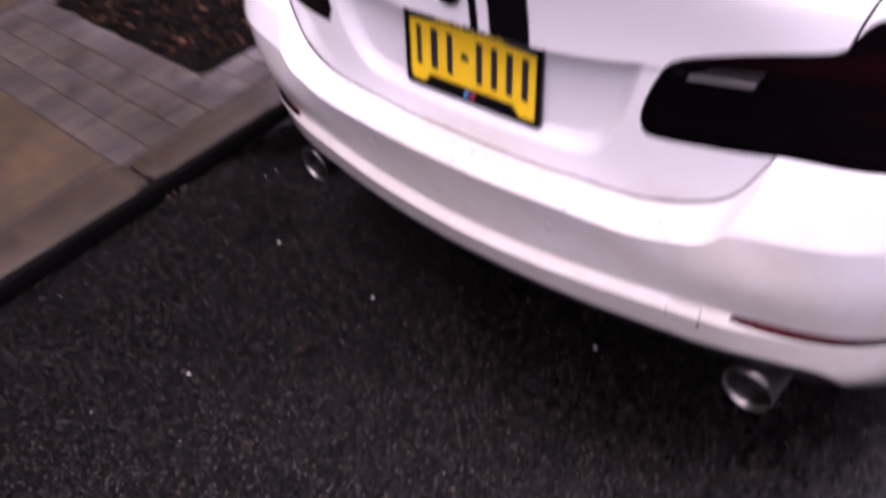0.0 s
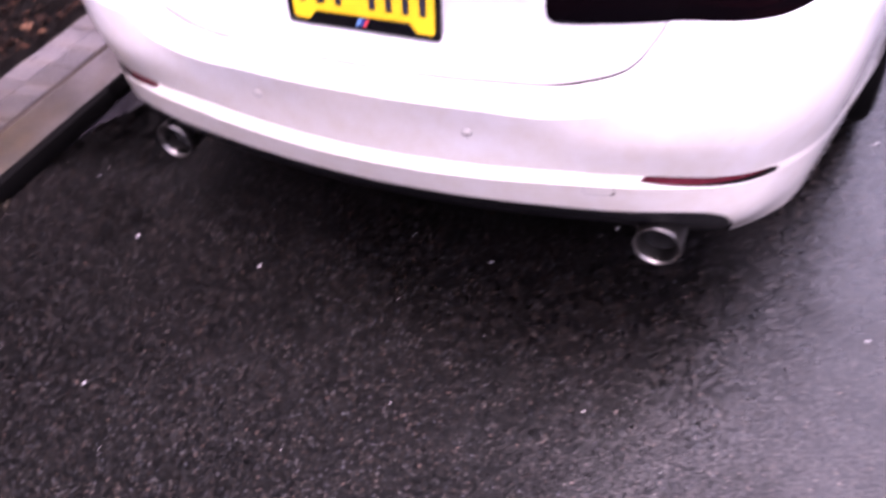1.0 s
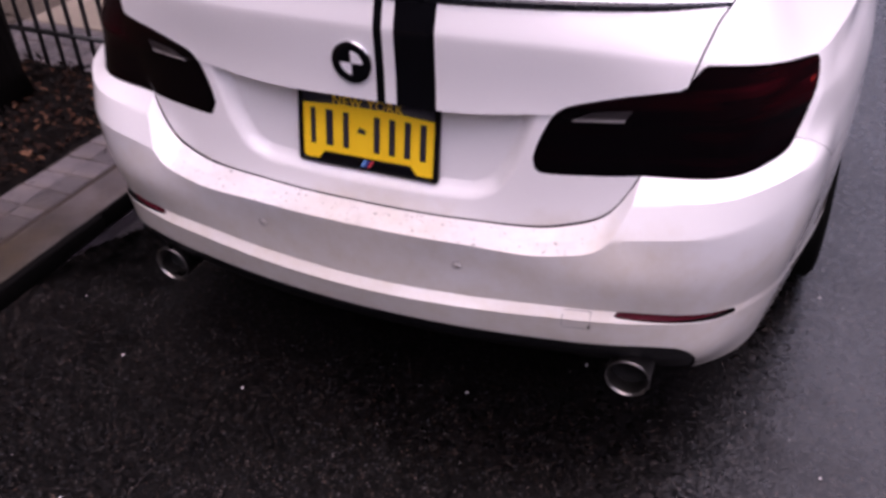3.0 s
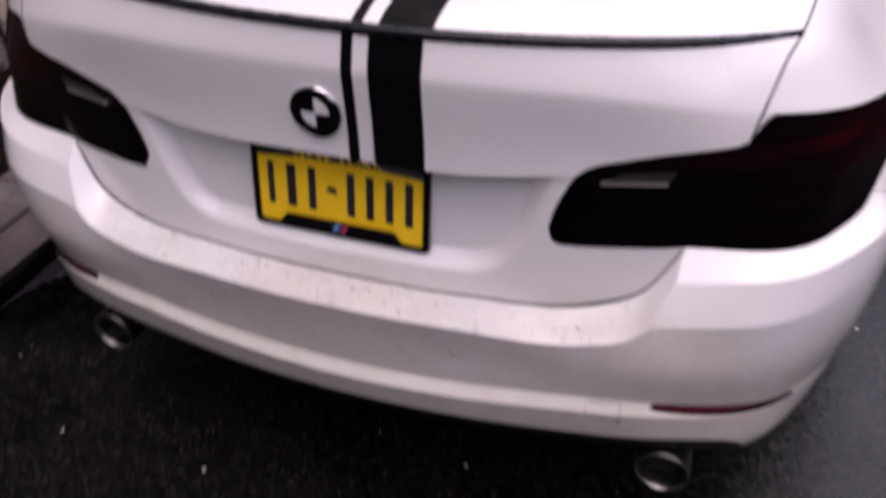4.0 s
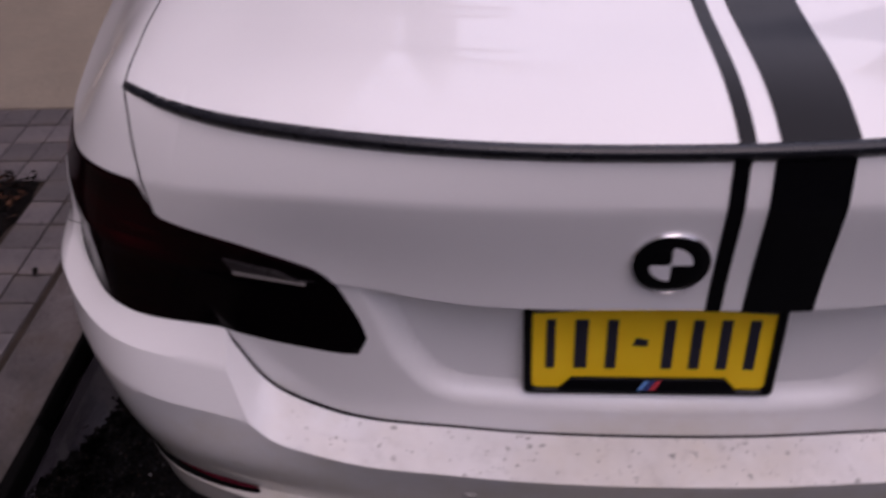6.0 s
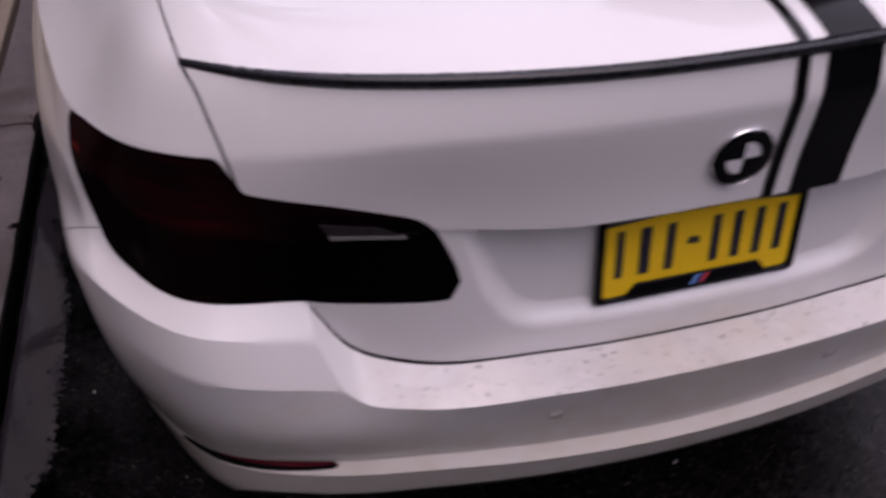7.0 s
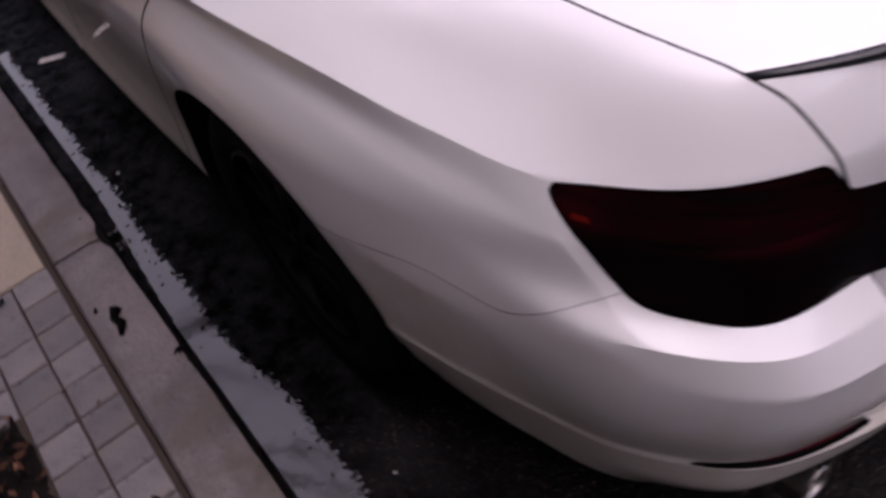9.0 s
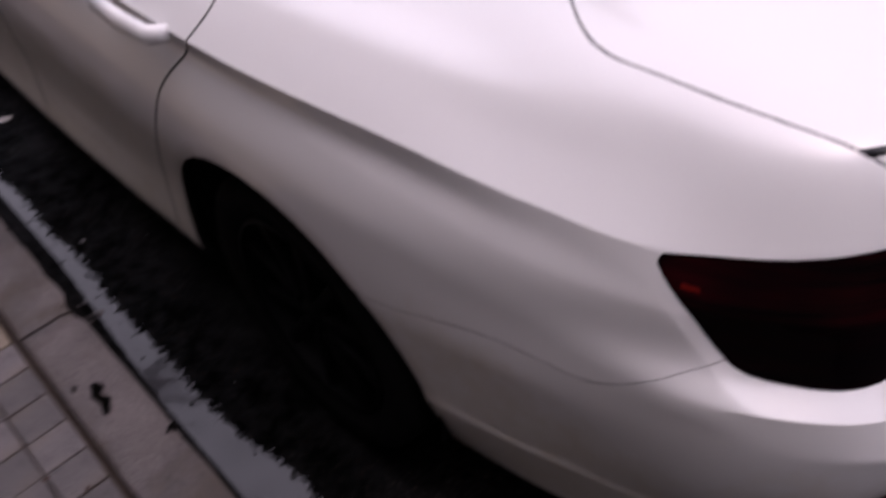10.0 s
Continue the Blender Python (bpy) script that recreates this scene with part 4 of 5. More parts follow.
for x0, x1, flare in STRIPES:
    strip = stripe_cut(lid, x0, x1, flare)
    strip = strip.split(9.0 - strip.v[:, 8])[0]
    panel("stripe", strip, BLACK_GLOSS, car, "black vinyl stripe", flange=0.0, lift=0.0012)
    roofstrip = stripe_cut(skin, x0, x1, flare)
    roofstrip = roofstrip.split(15.6 - roofstrip.v[:, 8])[0]
    roofstrip = roofstrip.split(roofstrip.v[:, 1] - 2.05)[0]
    panel("stripe", roofstrip, BLACK_GLOSS, car, "black vinyl stripe", flange=0.0, lift=0.0012)


# lip spoiler along the lid's trailing edge
def spoiler_bm():
    bm = bmesh.new()
    rings = []
    n = 64
    for k in range(n + 1):
        x = -0.631 + 1.262 * k / n
        row = int(np.argmin(np.abs(VPAR - 11.0)))
        c = np.interp(abs(x), GRID[row, :64, 0], np.arange(64))
        lo, fr = int(c), c - int(c)
        at = lambda r: GRID[r, lo] * (1 - fr) + GRID[r, min(lo + 1, NC - 1)] * fr
        e = at(row)
        q = 1 - (abs(x) / 0.632) ** 6
        h = 0.002 + 0.006 * q
        prof = [(0.004, -0.009), (-0.003, -0.006), (-0.004 - 0.003 * q, h * 0.5), (-0.003 - 0.003 * q, h), (0.002, h + 0.001), (0.008, h * 0.9 + 0.001), (0.014, 0.000)]
        rings.append([bm.verts.new((x, e[1] + dy, e[2] + dz)) for dy, dz in prof])
    for a, b in zip(rings, rings[1:]):
        for k in range(len(a) - 1):
            bm.faces.new((a[k], a[k + 1], b[k + 1], b[k]))
    for r in (rings[0], rings[-1]):
        bm.faces.new(r)
    bmesh.ops.recalc_face_normals(bm, faces=bm.faces)
    return bm


part("spoiler", spoiler_bm(), LIP, car, "thin black lip spoiler")

# roundel on the lid: dark ring, chrome rims, plain quartered disc
p, nrm = surface_at(0.0, 0.908, 9.0, 10.0)
face = Matrix.Translation(p + Vector((0, 0.0020, 0))) @ (-nrm).to_track_quat("Y", "Z").to_matrix().to_4x4()
badge = part("badge", lathe_bm([(0.0001, -.003), (.0300, -.0036), (.0395, -.0034), (.0410, -.002), (.0412, .006)], 48, "y", face), BLACK_GLOSS, car, "round black badge with chrome rims and white quarters")
part("rim", lathe_bm([(.0405, -.0040), (.0414, -.003), (.0418, .004), (.0402, .004), (.0400, -.0030), (.0405, -.0040)], 48, "y", face), CHROME, badge)
for q, mat in ((0, WHITE), (1, BLACK_GLOSS), (2, WHITE), (3, BLACK_GLOSS)):
    arc = [(0, 0)] + [(.0225 * math.cos(a), .0225 * math.sin(a)) for a in np.linspace(q * math.pi / 2, (q + 1) * math.pi / 2, 9)]
    part("quarter", prism_bm(arc, -.0046, -.001, 0, face), mat, badge, smooth=False)

# number plate with its frame, low in the pocket under the lid's brow
plate_m = Matrix.Translation((0.002, .1172, .7515)) @ pose(0, 0, 0, -9, 0, 0)
plate = part("number_plate", prism_bm([(-.150, -.075), (.150, -.075), (.150, .075), (-.150, .075)], -.001, .002, 0, plate_m), YELLOW, car, "yellow number plate in a black frame", smooth=False)


def frame_ring(w, h, iw, ih):
    bm = bmesh.new()
    loops = []
    for ww, hh, y in ((w, h, .003), (w, h, -.004), (w - .003, h - .003, -.007), (iw + .003, ih + .003, -.007), (iw, ih, -.0045), (iw, ih, .003)):
        r = 0.008
        pts = []
        for cx, cz, a0 in ((ww - r, hh - r, 0), (-ww + r, hh - r, 90), (-ww + r, -hh + r, 180), (ww - r, -hh + r, 270)):
            pts += [(cx + r * math.cos(radians(a0 + d)), cz + r * math.sin(radians(a0 + d))) for d in (0, 30, 60, 90)]
        loops.append([bm.verts.new((x, y, z)) for x, z in pts])
    for a, b in zip(loops, loops[1:] + loops[:1]):
        for k in range(16):
            bm.faces.new((a[k], a[(k + 1) % 16], b[(k + 1) % 16], b[k]))
    bmesh.ops.recalc_face_normals(bm, faces=bm.faces)
    bmesh.ops.transform(bm, matrix=plate_m, verts=bm.verts)
    return bm


part("frame", frame_ring(.1545, .0805, .1435, .0715), BLACK_GLOSS, plate, "black plate frame")
part("frame_tab", prism_bm([(-.112, -.074), (.112, -.074), (.094, -.0535), (-.094, -.0535)], -.0062, -.001, 0.0012, plate_m), BLACK_GLOSS, plate, "black lower frame tab")
part("top_band", prism_bm([(-.1435, .043), (-.06, .0485), (.06, .0485), (.1435, .043), (.1435, .074), (-.1435, .074)], -.0022, -.001, 0, plate_m), NAVY, plate, "dark blue upper band")
for k, mat in enumerate((BLUE_A, BLUE_B, RED_A)):
    x0 = -.012 + .0075 * k
    part("emblem_bar", prism_bm([(x0, -.071), (x0 + .006, -.071), (x0 + .014, -.056), (x0 + .008, -.056)], -.0068, -.006, 0, plate_m), mat, plate, smooth=False)
for x0, w in ((-.122, .017), (-.085, .022), (-.048, .019), (.020, .019), (.053, .019), (.086, .019), (.119, .019)):
    part("character_bar", prism_bm([(x0 - w / 2 + .004, -.040), (x0 + w / 2 + .004 - .006, -.040), (x0 + w / 2 + .004 - .006, .034), (x0 - w / 2 + .004, .034)], -.0026, -.001, 0.0006, plate_m), NAVY, plate, smooth=False)
part("character_bar", prism_bm([(-.022, -.004), (-.004, -.006), (-.004, .004), (-.018, .007)], -.0022, -.001, 0, plate_m), NAVY, plate, smooth=False)
txt = bpy.data.curves.new("plate_lettering", "FONT")
txt.body, txt.size, txt.align_x, txt.align_y, txt.extrude = "NEW YORK", 0.027, "CENTER", "CENTER", 0.0004
txt.space_character = 1.12
txt.materials.append(GOLD)
lettering = new("plate_lettering", txt)
lettering.parent = plate
lettering.matrix_world = plate_m @ pose(0, -.0030, .0555, 90, 0, 0)

# parking sensors
for x in (-.67, -.221, .221, .67):
    z0 = 0.539 if abs(x) < .3 else 0.563
    p, nrm = surface_at(x, z0, 3.0, 5.0)
    m = Matrix.Translation(p - nrm * .0001) @ nrm.to_track_quat("Z", "Y").to_matrix().to_4x4()
    part("sensor", lathe_bm([(.0001, .0004), (.0088, .0004), (.0092, -.003), (.0103, -.003), (.0106, .0005), (.0114, .0003), (.0118, -.002)], 20, "z", m), PAINT, car)
    part("sensor_ring", lathe_bm([(.0094, .0002), (.0095, .0008), (.0101, .0008), (.0102, .0002)], 24, "z", m), GREY_RUBBER, car)


# exhaust tips
for sd in (-1, 1):
    m = pose(sd * .569, .105, .294)
    tip = part("exhaust_tip", lathe_bm([(.043, .20), (.045, .10), (.0455, .006), (.0465, 0), (.0455, -.004), (.0435, -.003), (.042, .004), (.041, .12)], 40, "y", m), STEEL, car, "round steel exhaust tip, sooty inside")
    part("bore", lathe_bm([(.0408, .035), (.0405, .12), (.0001, .121)], 32, "y", m), SOOT, tip)

# underbody, wheel liners
part("underbody", box_bm(1.50, 3.9, .14, .05, 2, pose(0, 2.65, .30)), UNDER, car)
for sd in (-1, 1):
    for y in (1.145, 4.07):
        bm = lathe_bm([(.405, -.16), (.405, .09)], 36, "x", pose(sd * .74, y, .325))
        bmesh.ops.delete(bm, geom=[f for f in bm.faces if f.calc_center_median().z < .24], context="FACES")
        part("wheel_liner", bm, UNDER, car)
        part("liner_wall", lathe_bm([(.0001, 0), (.395, 0)], 32, "x", pose(sd * .585, y, .325)), UNDER, car)


def wheel(y, sd):
    """Tyre with tread shoulders and a black multi-spoke rim."""
    m = pose(sd * .812, y, .332, 0, -sd * 2.6, 0)
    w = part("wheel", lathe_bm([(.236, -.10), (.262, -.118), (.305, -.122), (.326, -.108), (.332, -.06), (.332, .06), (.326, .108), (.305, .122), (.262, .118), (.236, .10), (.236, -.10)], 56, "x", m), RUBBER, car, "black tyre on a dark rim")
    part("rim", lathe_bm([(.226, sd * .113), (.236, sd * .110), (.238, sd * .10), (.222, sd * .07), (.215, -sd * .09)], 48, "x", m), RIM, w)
    for k in range(10):
        a = 2 * math.pi * k / 10
        bm = box_bm(.022, .030, .185, .006, 2, pose(sd * .085, 0, .138))
        bmesh.ops.transform(bm, matrix=m @ Matrix.Rotation(a, 4, "X"), verts=bm.verts)
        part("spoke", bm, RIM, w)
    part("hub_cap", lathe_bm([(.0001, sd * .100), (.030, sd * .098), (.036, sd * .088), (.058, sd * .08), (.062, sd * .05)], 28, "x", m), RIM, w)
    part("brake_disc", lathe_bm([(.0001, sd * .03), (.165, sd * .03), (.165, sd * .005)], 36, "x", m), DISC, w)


for yy in (1.125, 4.07):
    for sd in (-1, 1):
        wheel(yy, sd)

# clear bar in each lamp's inner top corner, with a bright lower edge
for sd in (-1, 1):
    for outline, mat, name, lift in ((((.414, .847), (.496, .856), (.507, .872), (.440, .864)), BAR, "light_bar", .0040), (((.408, .8435), (.497, .8525), (.498, .8565), (.412, .8480)), SILVER, "bar_edge", .0048)):
        pts = []
        for x, z in outline:
            p, nrm = surface_at(sd * x, z, 7.5, 10.5)
            pts.append(p + nrm * lift)
        bm = bmesh.new()
        top = [bm.verts.new(p) for p in pts]
        low = [bm.verts.new(p + Vector((0, .004, 0))) for p in pts]
        bm.faces.new(top)
        for k in range(4):
            bm.faces.new((top[k], low[k], low[(k + 1) % 4], top[(k + 1) % 4]))
        bmesh.ops.recalc_face_normals(bm, faces=bm.faces)
        part(name, bm, mat, car, "narrow smoked light bar" if name == "light_bar" else "", smooth=False)


# ---- the street ----
KX, KH = -1.222, 0.066


def sheet(name, x0, x1, y0, y1, z, mat, nx=1, ny=1):
    bm = bmesh.new()
    g = [[bm.verts.new((x0 + (x1 - x0) * i / nx, y0 + (y1 - y0) * j / ny, z)) for j in range(ny + 1)] for i in range(nx + 1)]
    for i in range(nx):
        for j in range(ny):
            bm.faces.new((g[i][j], g[i + 1][j], g[i + 1][j + 1], g[i][j + 1]))
    return part(name, bm, mat)


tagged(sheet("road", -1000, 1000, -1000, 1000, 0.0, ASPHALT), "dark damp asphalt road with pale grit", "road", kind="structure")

def kerb_bm(y0, y1, seed, wide=.155):
    """One kerb stone: a worn, chipped top edge along its length and broken corners at its ends."""
    bm = bmesh.new()
    rings = []
    n = 120
    for i in range(n + 1):
        y = y0 + (y1 - y0) * i / n
        end = min(y - y0, y1 - y)
        wear = .010 + .006 * noise.noise(Vector((y * 9, seed, 0))) + .005 * abs(noise.noise(Vector((y * 33, seed, 2))))
        wear += max(0.0, 1 - end / .07) ** 1.5 * .022
        sink = max(0.0, 1 - end / .03) * .006 + .0015 * noise.noise(Vector((y * 14, seed, 5)))
        front = KX + .003 * noise.noise(Vector((y * 5, seed, 8)))
        prof = [(KX - wide, -.19), (KX - wide, KH - .008), (KX - wide + .008, KH - sink), (KX - .09, KH - sink), (front - wear * 1.3, KH - sink), (front - wear * .35, KH - wear * .3 - sink), (front, KH - wear * 1.1 - sink), (front, -.19)]
        rings.append([bm.verts.new((px, y, pz)) for px, pz in prof])
    for a, b in zip(rings, rings[1:]):
        for k in range(len(a) - 1):
            bm.faces.new((a[k], b[k], b[k + 1], a[k + 1]))
    bm.faces.new(rings[0])
    bm.faces.new(rings[-1])
    bmesh.ops.recalc_face_normals(bm, faces=bm.faces)
    return bm


# kerb stones end to end
kerb_len = 1.93
for k in range(-5, 9):
    y0 = -0.062 + k * kerb_len
    bm = kerb_bm(y0 + .006, y0 + kerb_len - .006, k, .215 if k < 0 else .155)
    st = part("kerb", bm, KERB)
    st.data.set_sharp_from_angle(angle=radians(24))
    tagged(st, "weathered tan concrete kerb stone beside wet asphalt", "kerb", "kerb stones", "structure")
sheet_bm = box_bm(.10, 27, .24, 0, 1, pose(KX - .09, 3.4, KH - .155))
tagged(part("kerb_bed", sheet_bm, SAND), "dark kerb bedding between stones", "kerb", kind="structure")
# black foot strip of the kerb
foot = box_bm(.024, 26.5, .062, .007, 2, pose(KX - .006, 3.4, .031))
tagged(part("kerb_foot", foot, KERB_FACE), "black strip along the face of the kerb", "dirt", kind="structure")
# second strip, added to widen the black band along the near stretch
near_strip = box_bm(.042, 13.4, .062, .006, 2, pose(KX - .001, -6.2, .028))
tagged(part("kerb_strip", near_strip, KERB_FACE), "wider black strip against the kerb's near stretch", "dirt", kind="structure")

# sidewalk bed, then slabs, pavers and the tree pit
PIT = (-2.75, -1.609, .392, 1.440)
Y0, Y1, X0 = -.085, 1.870, -1.392
bed = box_bm(14, 60, .05, 0, 1, pose(KX - .16 - 7, 3.4, KH - .0310))
tagged(part("sidewalk", bed, SAND), "sandy bed under the sidewalk pavers", "sidewalk", kind="structure")


def slab(x0, x1, y0, y1, mat=SLAB):
    bm = box_bm(x1 - x0 - .010, y1 - y0 - .010, .05, .006, 2, pose((x0 + x1) / 2, (y0 + y1) / 2, KH - .024))
    ob = part("slab", bm, mat, smooth=False)
    tagged(ob, "smooth tan concrete sidewalk slab", "slab", "sidewalk slabs", "structure")


for k in range(5):
    for j in range(4):
        xa = X0 - 1.5 * j
        slab(xa - 1.5 - .065, xa - .065, Y0 - 1.5 * (k + 1), Y0 - 1.5 * k)
        slab(xa - 1.5, xa, Y1 + 1.5 * k, Y1 + 1.5 * (k + 1), SLAB_PALE if j == 0 else SLAB)
for j in range(2):
    for k in range(2):
        xa = -2.95 - 1.5 * j
        slab(xa - 1.5, xa, Y0 + 1.0 * k, Y0 + 1.0 * (k + 1))

PL, PW_ = .1092, .107
mesh_pool = []
for k in range(5):
    bm = box_bm(PW_ - .005, PL - .005, .05, .004, 2)
    for v in bm.verts:
        n3 = noise.noise_vector(v.co * 14 + Vector((k * 3.1, 0, 0)))
        v.co += Vector((n3.x * .0015, n3.y * .0015, 0))
    me = bpy.data.meshes.new("paver")
    bm.to_mesh(me)
    bm.free()
    me.materials.append(PAVER)
    mesh_pool.append(me)
paver_area = tagged(empty("paver_strip", pose(0, 0, 0)), "grey tumbled pavers round the tree pit", "paving", kind="structure")
rng = random.Random(4)
# square pavers; one course beside the pit is cut short
joints = [Y0, .030, .147, .264, .385] + [.448 + PL * k for k in range(14)]
courses = list(zip(joints, joints[1:]))
x = X0 - PW_ / 2
while x > -2.93:
    for ya, yb in courses:
        y = (ya + yb) / 2
        if PIT[0] < x < PIT[1] and PIT[2] < y < PIT[3]:
            continue
        ob = new("paver", rng.choice(mesh_pool))
        ob.parent = paver_area
        ob.matrix_world = Matrix.Translation((x, y + rng.uniform(-.0015, .0015), KH - .024 + rng.uniform(-.0018, .001))) @ Matrix.Rotation(rng.uniform(-.01, .01) + math.pi * rng.randint(0, 1), 4, "Z") @ Matrix.Rotation(rng.uniform(-.006, .006), 4, "X") @ Matrix.Diagonal((1, (yb - ya) / PL, 1, 1))
    x -= PW_

# soil and fallen leaves
bm = bmesh.new()
nx, ny = 30, 30
g = [[bm.verts.new((PIT[0] + (PIT[1] - PIT[0]) * i / nx, PIT[2] + (PIT[3] - PIT[2]) * j / ny, KH + .012 + .012 * noise.noise(Vector((i * .35, j * .35, 0))) - .02 * (i in (0, nx) or j in (0, ny)))) for j in range(ny + 1)] for i in range(nx + 1)]
for i in range(nx):
    for j in range(ny):
        bm.faces.new((g[i][j], g[i + 1][j], g[i + 1][j + 1], g[i][j + 1]))
tagged(part("soil", bm, SOIL), "dark wet soil in the tree pit", "soil", kind="structure")
rng = random.Random(9)
verts, faces = [], []
for k in range(2600):
    cx = PIT[0] + (PIT[1] - PIT[0]) * rng.random()
    cy = PIT[2] + (PIT[3] - PIT[2]) * rng.random()
    if k > 2588:
        cx, cy = rng.uniform(-1.66, -1.42), rng.uniform(.1, 1.7)
    m = Matrix.Translation((cx, cy, KH + .014 + .022 * rng.random())) @ Euler((rng.gauss(0, .35), rng.gauss(0, .35), rng.uniform(0, 6.28))).to_matrix().to_4x4()
    ln = rng.uniform(.016, .042)
    wd = ln * rng.uniform(.35, .6)
    b0 = len(verts)
    cup = rng.uniform(-.2, .35) * wd
    for px, py, pz in ((0, -ln / 2, 0), (wd / 2, -ln * .1, cup), (wd * .3, ln * .3, cup), (0, ln / 2, 0), (-wd * .3, ln * .3, cup), (-wd / 2, -ln * .1, cup), (0, ln * .05, 0)):
        verts.append(m @ Vector((px, py, pz)))
    for a, b in zip((0, 1, 2, 3, 4, 5), (1, 2, 3, 4, 5, 0)):
        faces.append((b0 + a, b0 + b, b0 + 6))
me = bpy.data.meshes.new("leaf_litter")
me.from_pydata(verts, [], faces)
me.materials.append(LEAF)
tagged(new("leaf_litter", me), "brown fallen leaves and mulch in the tree pit", "leaves", kind="stuff")


# low iron guard round the pit
def guard_panel(p0, p1):
    a, b = Vector(p0), Vector(p1)
    n = max(2, int((b - a).length / .095))
    g_ = empty("tree_guard", pose(*a))
    tagged(g_, "black iron tree guard with upright pickets", "fence", "tree guards")
    for z in (.16, .50):
        part("rail", tube_bm([Vector((0, 0, z)), b - a + Vector((0, 0, z))], [.013, .013], 8), IRON, g_)
    for k in range(n + 1):
        p = (b - a) * (k / n)
        r = .016 if k in (0, n) else .010
        part("post" if k in (0, n) else "picket", tube_bm([p.copy(), p + Vector((0, 0, .56)), p + Vector((0, 0, .59))], [r, r, r * .3], 8), IRON, g_)


guard_panel((-1.83, 1.43, KH), (-2.70, 1.43, KH))
guard_panel((-2.70, 1.43, KH), (-2.70, .44, KH))


# street tree with a bare crown
def tree(base, seed):
    t = empty("tree", pose(*base))
    tagged(t, "bare street tree with dark wet bark in its pit", "tree")
    rng = random.Random(seed)
    bm = tube_bm([(0, 0, -.05), (0, 0, .15), (.02, .01, .8), (.05, -.02, 1.8), (.08, 0, 3.0), (.12, .05, 3.6)], [.21, .165, .145, .135, .125, .11], 18)
    for v in bm.verts:
        k = 1 + .08 * noise.noise(v.co * 5)
        v.co.x *= k
        v.co.y *= k
    part("trunk", bm, BARK, t)
    verts, faces = [], []

    def limb(p, d, ln, r, depth):
        pts, q = [p], p
        for s in range(4):
            d = (d + Vector((rng.gauss(0, .16), rng.gauss(0, .16), rng.gauss(.03, .1)))).normalized()
            q = q + d * ln / 4
            pts.append(q)
        rad = [r * (1 - .55 * i / 4) for i in range(5)]
        nseg = 6 if depth < 2 else 4
        b0 = len(verts)
        for i, pp in enumerate(pts):
            dd = (pts[min(i + 1, 4)] - pts[max(i - 1, 0)]).normalized().to_track_quat("Z", "Y")
            for k in range(nseg):
                verts.append(pp + dd @ Vector((rad[i] * math.cos(6.2832 * k / nseg), rad[i] * math.sin(6.2832 * k / nseg), 0)))
        for i in range(4):
            for k in range(nseg):
                a, b = b0 + i * nseg, b0 + (i + 1) * nseg
                faces.append((a + k, a + (k + 1) % nseg, b + (k + 1) % nseg, b + k))
        if depth < 4:
            for c in range(3 if depth < 3 else 2):
                i = rng.randint(2, 4)
                nd = (d + Vector((rng.gauss(0, .6), rng.gauss(0, .6), rng.gauss(.15, .3)))).normalized()
                limb(pts[i], nd, ln * rng.uniform(.55, .8), rad[i] * .72, depth + 1)

    for k in range(6):
        a = k * 1.05 + rng.uniform(-.2, .2)
        limb(Vector((.1, .03, 2.9 + .12 * k)), Vector((math.cos(a), math.sin(a), rng.uniform(.5, 1.1))).normalized(), rng.uniform(1.7, 2.4), .06, 0)
    me = bpy.data.meshes.new("crown")
    me.from_pydata(verts, [], faces)
    me.materials.append(BARK)
    ob = new("crown", me)
    ob.parent = t


tree((-2.25, 1.03, KH), 21)
tree((-2.15, 4.6, KH), 4)

# gutter water along the kerb: a broken film with a ragged edge, laid out in small cells
def water_film():
    verts, faces, index = [], [], {}
    cell = .004

    def corner(i, j):
        if (i, j) not in index:
            index[(i, j)] = len(verts)
            verts.append((KX + i * cell + .0012 * noise.noise(Vector((i * .7, j * .7, 4))), .25 + j * cell + .0012 * noise.noise(Vector((i * .7, j * .7, 9))), .0035))
        return index[(i, j)]

    for j in range(int(3.0 / cell)):
        y = .25 + j * cell
        inner = .014 + .038 * float(step(1.35, 2.3, np.array(y)))
        width = .165 - .055 * float(step(0.95, 1.35, np.array(y))) - .040 * float(step(1.45, 1.9, np.array(y))) - .018 * float(step(1.95, 2.4, np.array(y)))
        width = .70 * width * float(step(.30, .62, np.array(y))) + .014 * noise.noise(Vector((y * 5, 1, 5)))
        for i in range(54):
            d = i * cell - inner
            if d < 0:
                continue
            rag = .020 * noise.noise(Vector((i * .16, j * .30, 2))) + .016 * noise.noise(Vector((i * .5, j * .5, 3)))
            hole = noise.noise(Vector((i * .22, j * .22, 7)))
            if d < width + rag and hole < .42 + 4 * (width - d):
                faces.append((corner(i, j), corner(i + 1, j), corner(i + 1, j + 1), corner(i, j + 1)))
    me = bpy.data.meshes.new("gutter_water")
    me.from_pydata(verts, [], faces)
    me.materials.append(WATER)
    return new("gutter_water", me)


tagged(water_film(), "shallow water lying along the kerb", "water", kind="structure")

# litter
part_l = part("paper_scrap", box_bm(.035, .10, .003, .001, 1, pose(-1.011, 3.031, .004, 0, 2, 62)), LITTER)
tagged(part_l, "small white paper scrap on the road", "litter")
bm = tube_bm([(0, 0, 0), (.015, .03, .006), (.005, .062, .003), (.02, .085, .006)], [.006, .013, .010, .016], 8)
bmesh.ops.transform(bm, matrix=pose(-1.322, 1.472, KH + .008), verts=bm.verts)
tagged(part("dead_leaf", bm, BARK), "curled dark dead leaf on the kerb", "leaf")


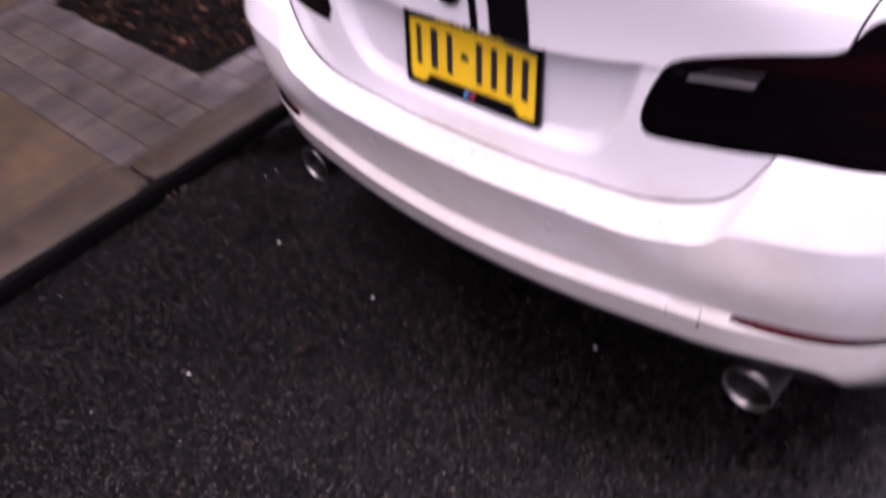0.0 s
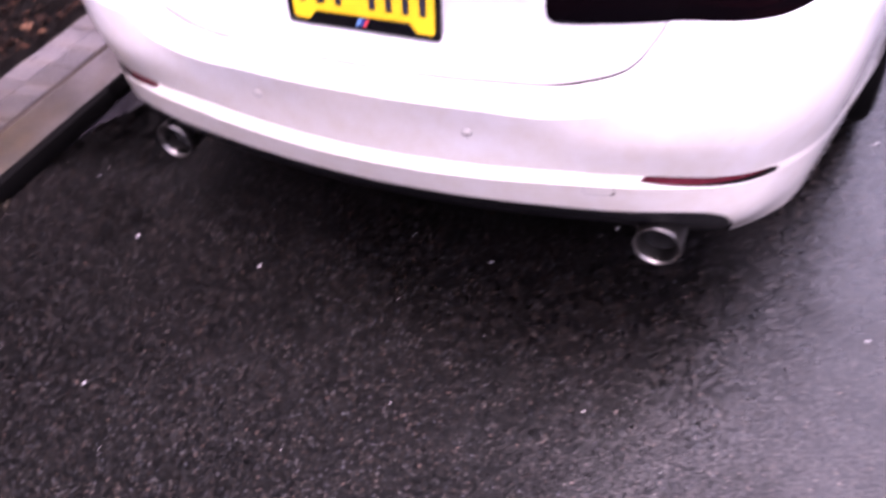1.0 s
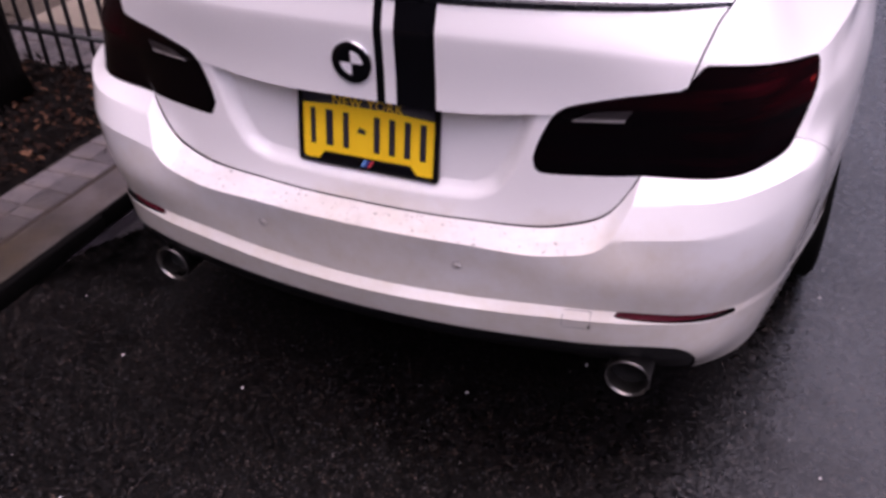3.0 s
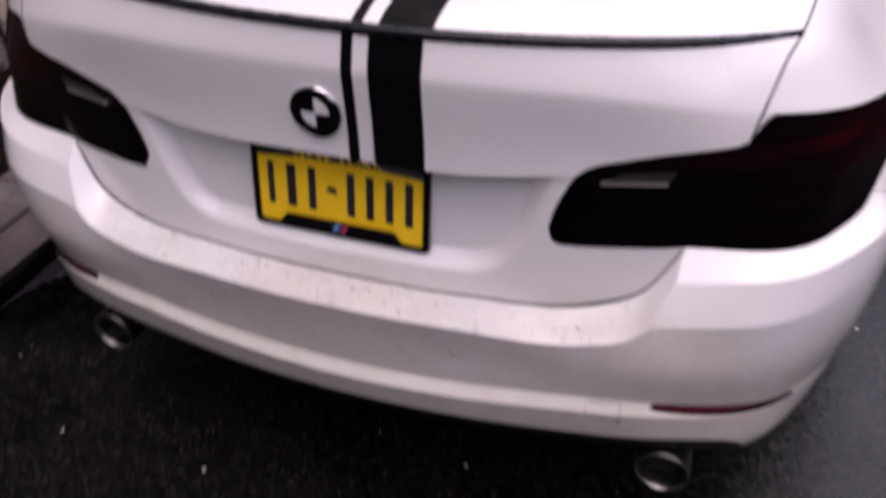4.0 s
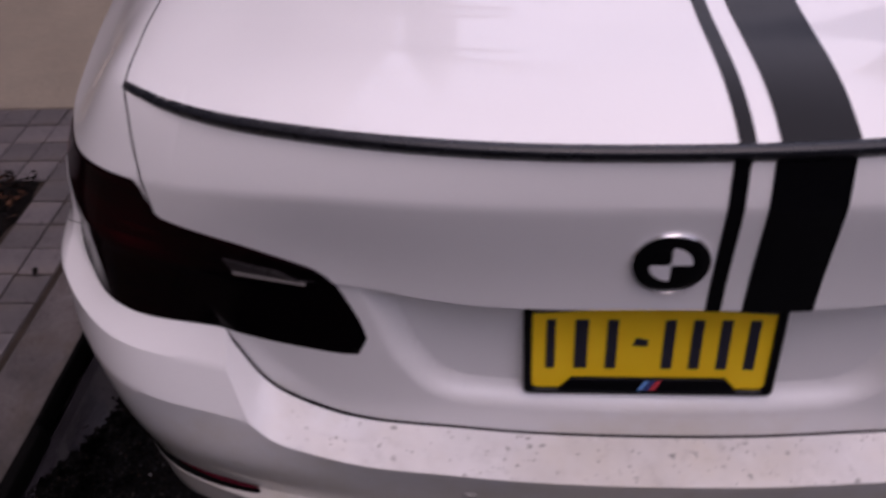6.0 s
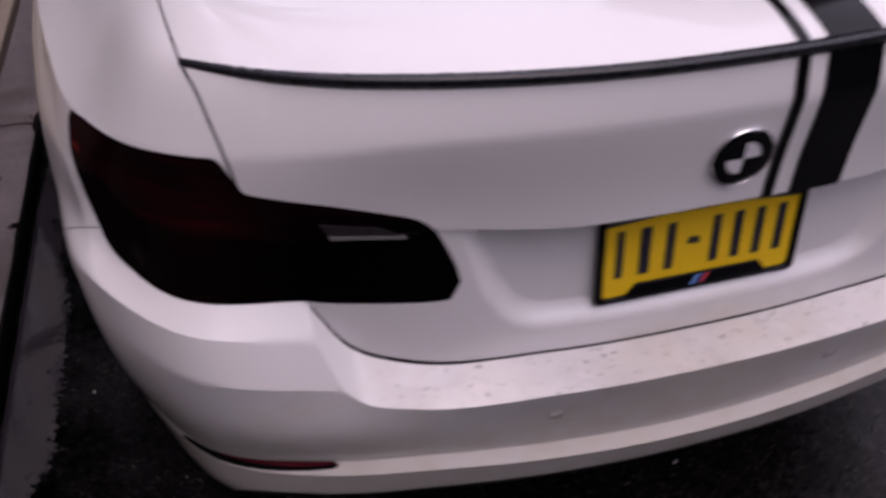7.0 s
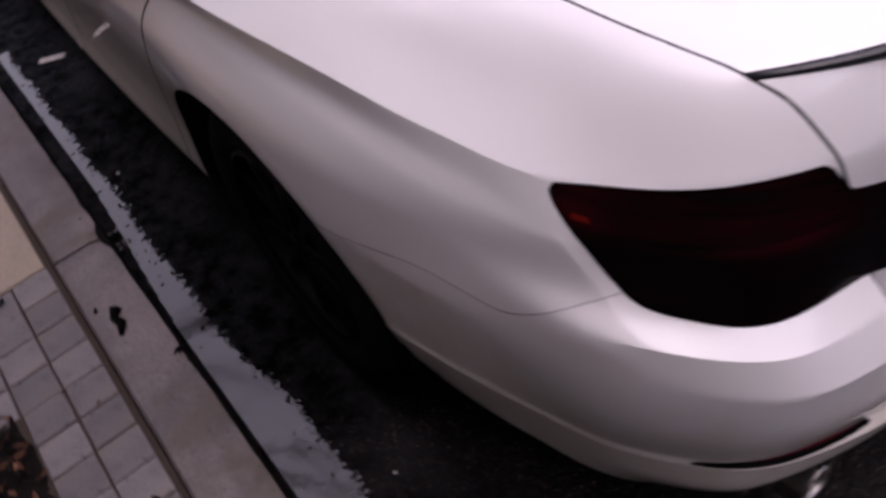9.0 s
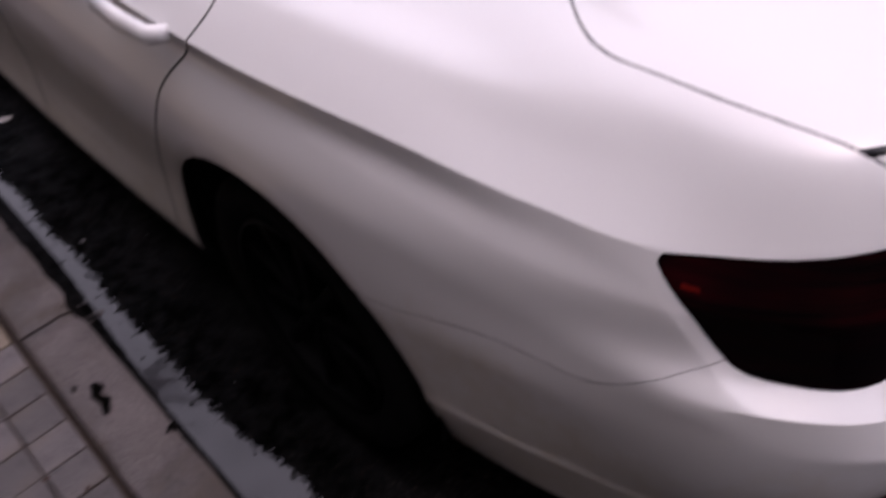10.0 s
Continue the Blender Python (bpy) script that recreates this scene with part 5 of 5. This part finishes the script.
def wet_leaf(x, y, z, size, turn):
    """A flat soaked leaf with a lobed outline and a curled rim."""
    bm = bmesh.new()
    rng = random.Random(int(turn * 7))
    mid = bm.verts.new((0, 0, .003))
    ring = [bm.verts.new((size * (.6 + .4 * rng.random()) * math.cos(a), size * .6 * (.6 + .4 * rng.random()) * math.sin(a), .001 + .008 * rng.random())) for a in np.linspace(0, 2 * math.pi, 14)[:-1]]
    for a, b in zip(ring, ring[1:] + ring[:1]):
        bm.faces.new((mid, a, b))
    r = bmesh.ops.extrude_face_region(bm, geom=list(bm.faces))
    bmesh.ops.translate(bm, vec=(0, 0, .0015), verts=[g for g in r["geom"] if isinstance(g, bmesh.types.BMVert)])
    bmesh.ops.transform(bm, matrix=pose(x, y, z, 0, 0, turn), verts=bm.verts)
    tagged(part("dead_leaf", bm, BARK), "small soaked dark leaf lying on the sidewalk edge", "leaf", "fallen leaves")


def crumbs(cx, cy, count, seed):
    """Broken bits of concrete lying at a kerb joint."""
    rng = random.Random(seed)
    bm = bmesh.new()
    for k in range(count):
        r = rng.uniform(.003, .009)
        z = KH if rng.random() < .5 else .004
        px = cx + (rng.uniform(-.05, -.012) if z > .01 else rng.uniform(.012, .05))
        m = Matrix.Translation((px, cy + rng.gauss(0, .035), z + r * .3)) @ Euler((rng.random() * 6, rng.random() * 6, rng.random() * 6)).to_matrix().to_4x4() @ Matrix.Diagonal((1, rng.uniform(.5, .9), rng.uniform(.4, .7), 1))
        got = bmesh.ops.create_icosphere(bm, subdivisions=1, radius=r, matrix=m)
        for v in got["verts"]:
            v.co += Vector((rng.gauss(0, r * .15), rng.gauss(0, r * .15), rng.gauss(0, r * .1)))
    tagged(part("crumbs", bm, KERB, smooth=False), "crumbled concrete bits at the broken kerb joint", "rubble", kind="stuff")


crumbs(KX, -.062, 26, 5)
crumbs(KX, 1.868, 14, 8)
wet_leaf(-1.232, 1.325, KH - .006, .022, 40)
wet_leaf(-1.54, 1.83, KH + .002, .020, 15)
wet_leaf(-1.345, 1.60, KH, .012, 75)
rng = random.Random(3)
verts, faces = [], []
for k in range(160):
    cx, cy, r = rng.uniform(-1.1, 2.6), rng.uniform(-1.6, 2.4), rng.choice((.0012, .0015, .002, .0025, .0045))
    b0 = len(verts)
    for j in range(6):
        a = j * 1.047
        rr = r * rng.uniform(.6, 1.3)
        verts.append((cx + rr * math.cos(a), cy + rr * math.sin(a), .002))
    verts.append((cx, cy, .002 + r * .7))
    for j in range(6):
        faces.append((b0 + j, b0 + (j + 1) % 6, b0 + 6))
me = bpy.data.meshes.new("road_grit")
me.from_pydata(verts, [], faces)
me.materials.append(SPECK)
tagged(new("road_grit", me), "pale grit scattered on the asphalt", "grit", kind="stuff")


# a dead insect on the boot's lower seam
bm = tube_bm([(-.004, 0, 0), (-.002, 0, .002), (.002, 0, .002), (.005, 0, 0)], [.001, .0025, .0025, .001], 6)
for k in (-1, 0, 1):
    for sx in (-1, 1):
        leg = tube_bm([(k * .002, 0, .001), (k * .003, sx * .004, .0005)], [.0004, .0003], 4)
        me_leg = bpy.data.meshes.new("leg")
        leg.to_mesh(me_leg)
        leg.free()
        bm.from_mesh(me_leg)
        bpy.data.meshes.remove(me_leg)
bmesh.ops.transform(bm, matrix=pose(-.101, .0925, .627, 80, 0, 70) @ Matrix.Scale(.65, 4), verts=bm.verts)
tagged(part("insect", bm, SOOT), "tiny dead black insect on the white boot seam", "insect")


# plain unseen facades close the street on both sides, the left pale to light the flank
def facade(name, x, y0, y1, h, face, mat, label):
    f = empty(name, pose(x, y0, 0))
    tagged(f, label, "building", kind="structure")
    part("wall", box_bm(.4, y1 - y0, h, 0, 1, pose(-face * .2, (y1 - y0) / 2, h / 2)), mat, f)
    yy = 1.6
    while yy < y1 - y0 - 1:
        for fl in range(int(h // 3.2)):
            part("window", box_bm(.08, 1.0, 1.6, .01, 1, pose(face * .03, yy, 1.9 + 3.2 * fl)), WINDOW_FAR, f)
        yy += 2.6


facade("building", -6.2, -16, 40, 18.0, 1, STONE_FAR, "plain pale stone street facade with dark windows")
facade("building", 14.0, -16, 12, 8.0, -1, BRICK_FAR, "plain unseen brick street facade with dark windows")
facade("building", 14.0, 12, 27, 20.0, -1, BRICK_FAR, "tall plain unseen brick street facade with dark windows")
facade("building", 14.0, 27, 58, 6.4, -1, BRICK_FAR, "low plain unseen brick street facade with dark windows")
facade("building", -6.2, 40, 90, 38.0, 1, STONE_FAR, "tall plain pale stone street facade with dark windows")


# unseen plain building added to close the street behind and block low sky light
f = empty("building", pose(-6, -14, 0))
tagged(f, "plain unseen brick street facade with dark windows", "building", kind="structure")
part("wall", box_bm(22, .4, 9, 0, 1, pose(11, -.2, 4.5)), BRICK_FAR, f)
for k in range(8):
    for fl in range(2):
        part("window", box_bm(1.0, .08, 1.6, .01, 1, pose(1.6 + 2.6 * k, .03, 1.9 + 3.2 * fl)), WINDOW_FAR, f)
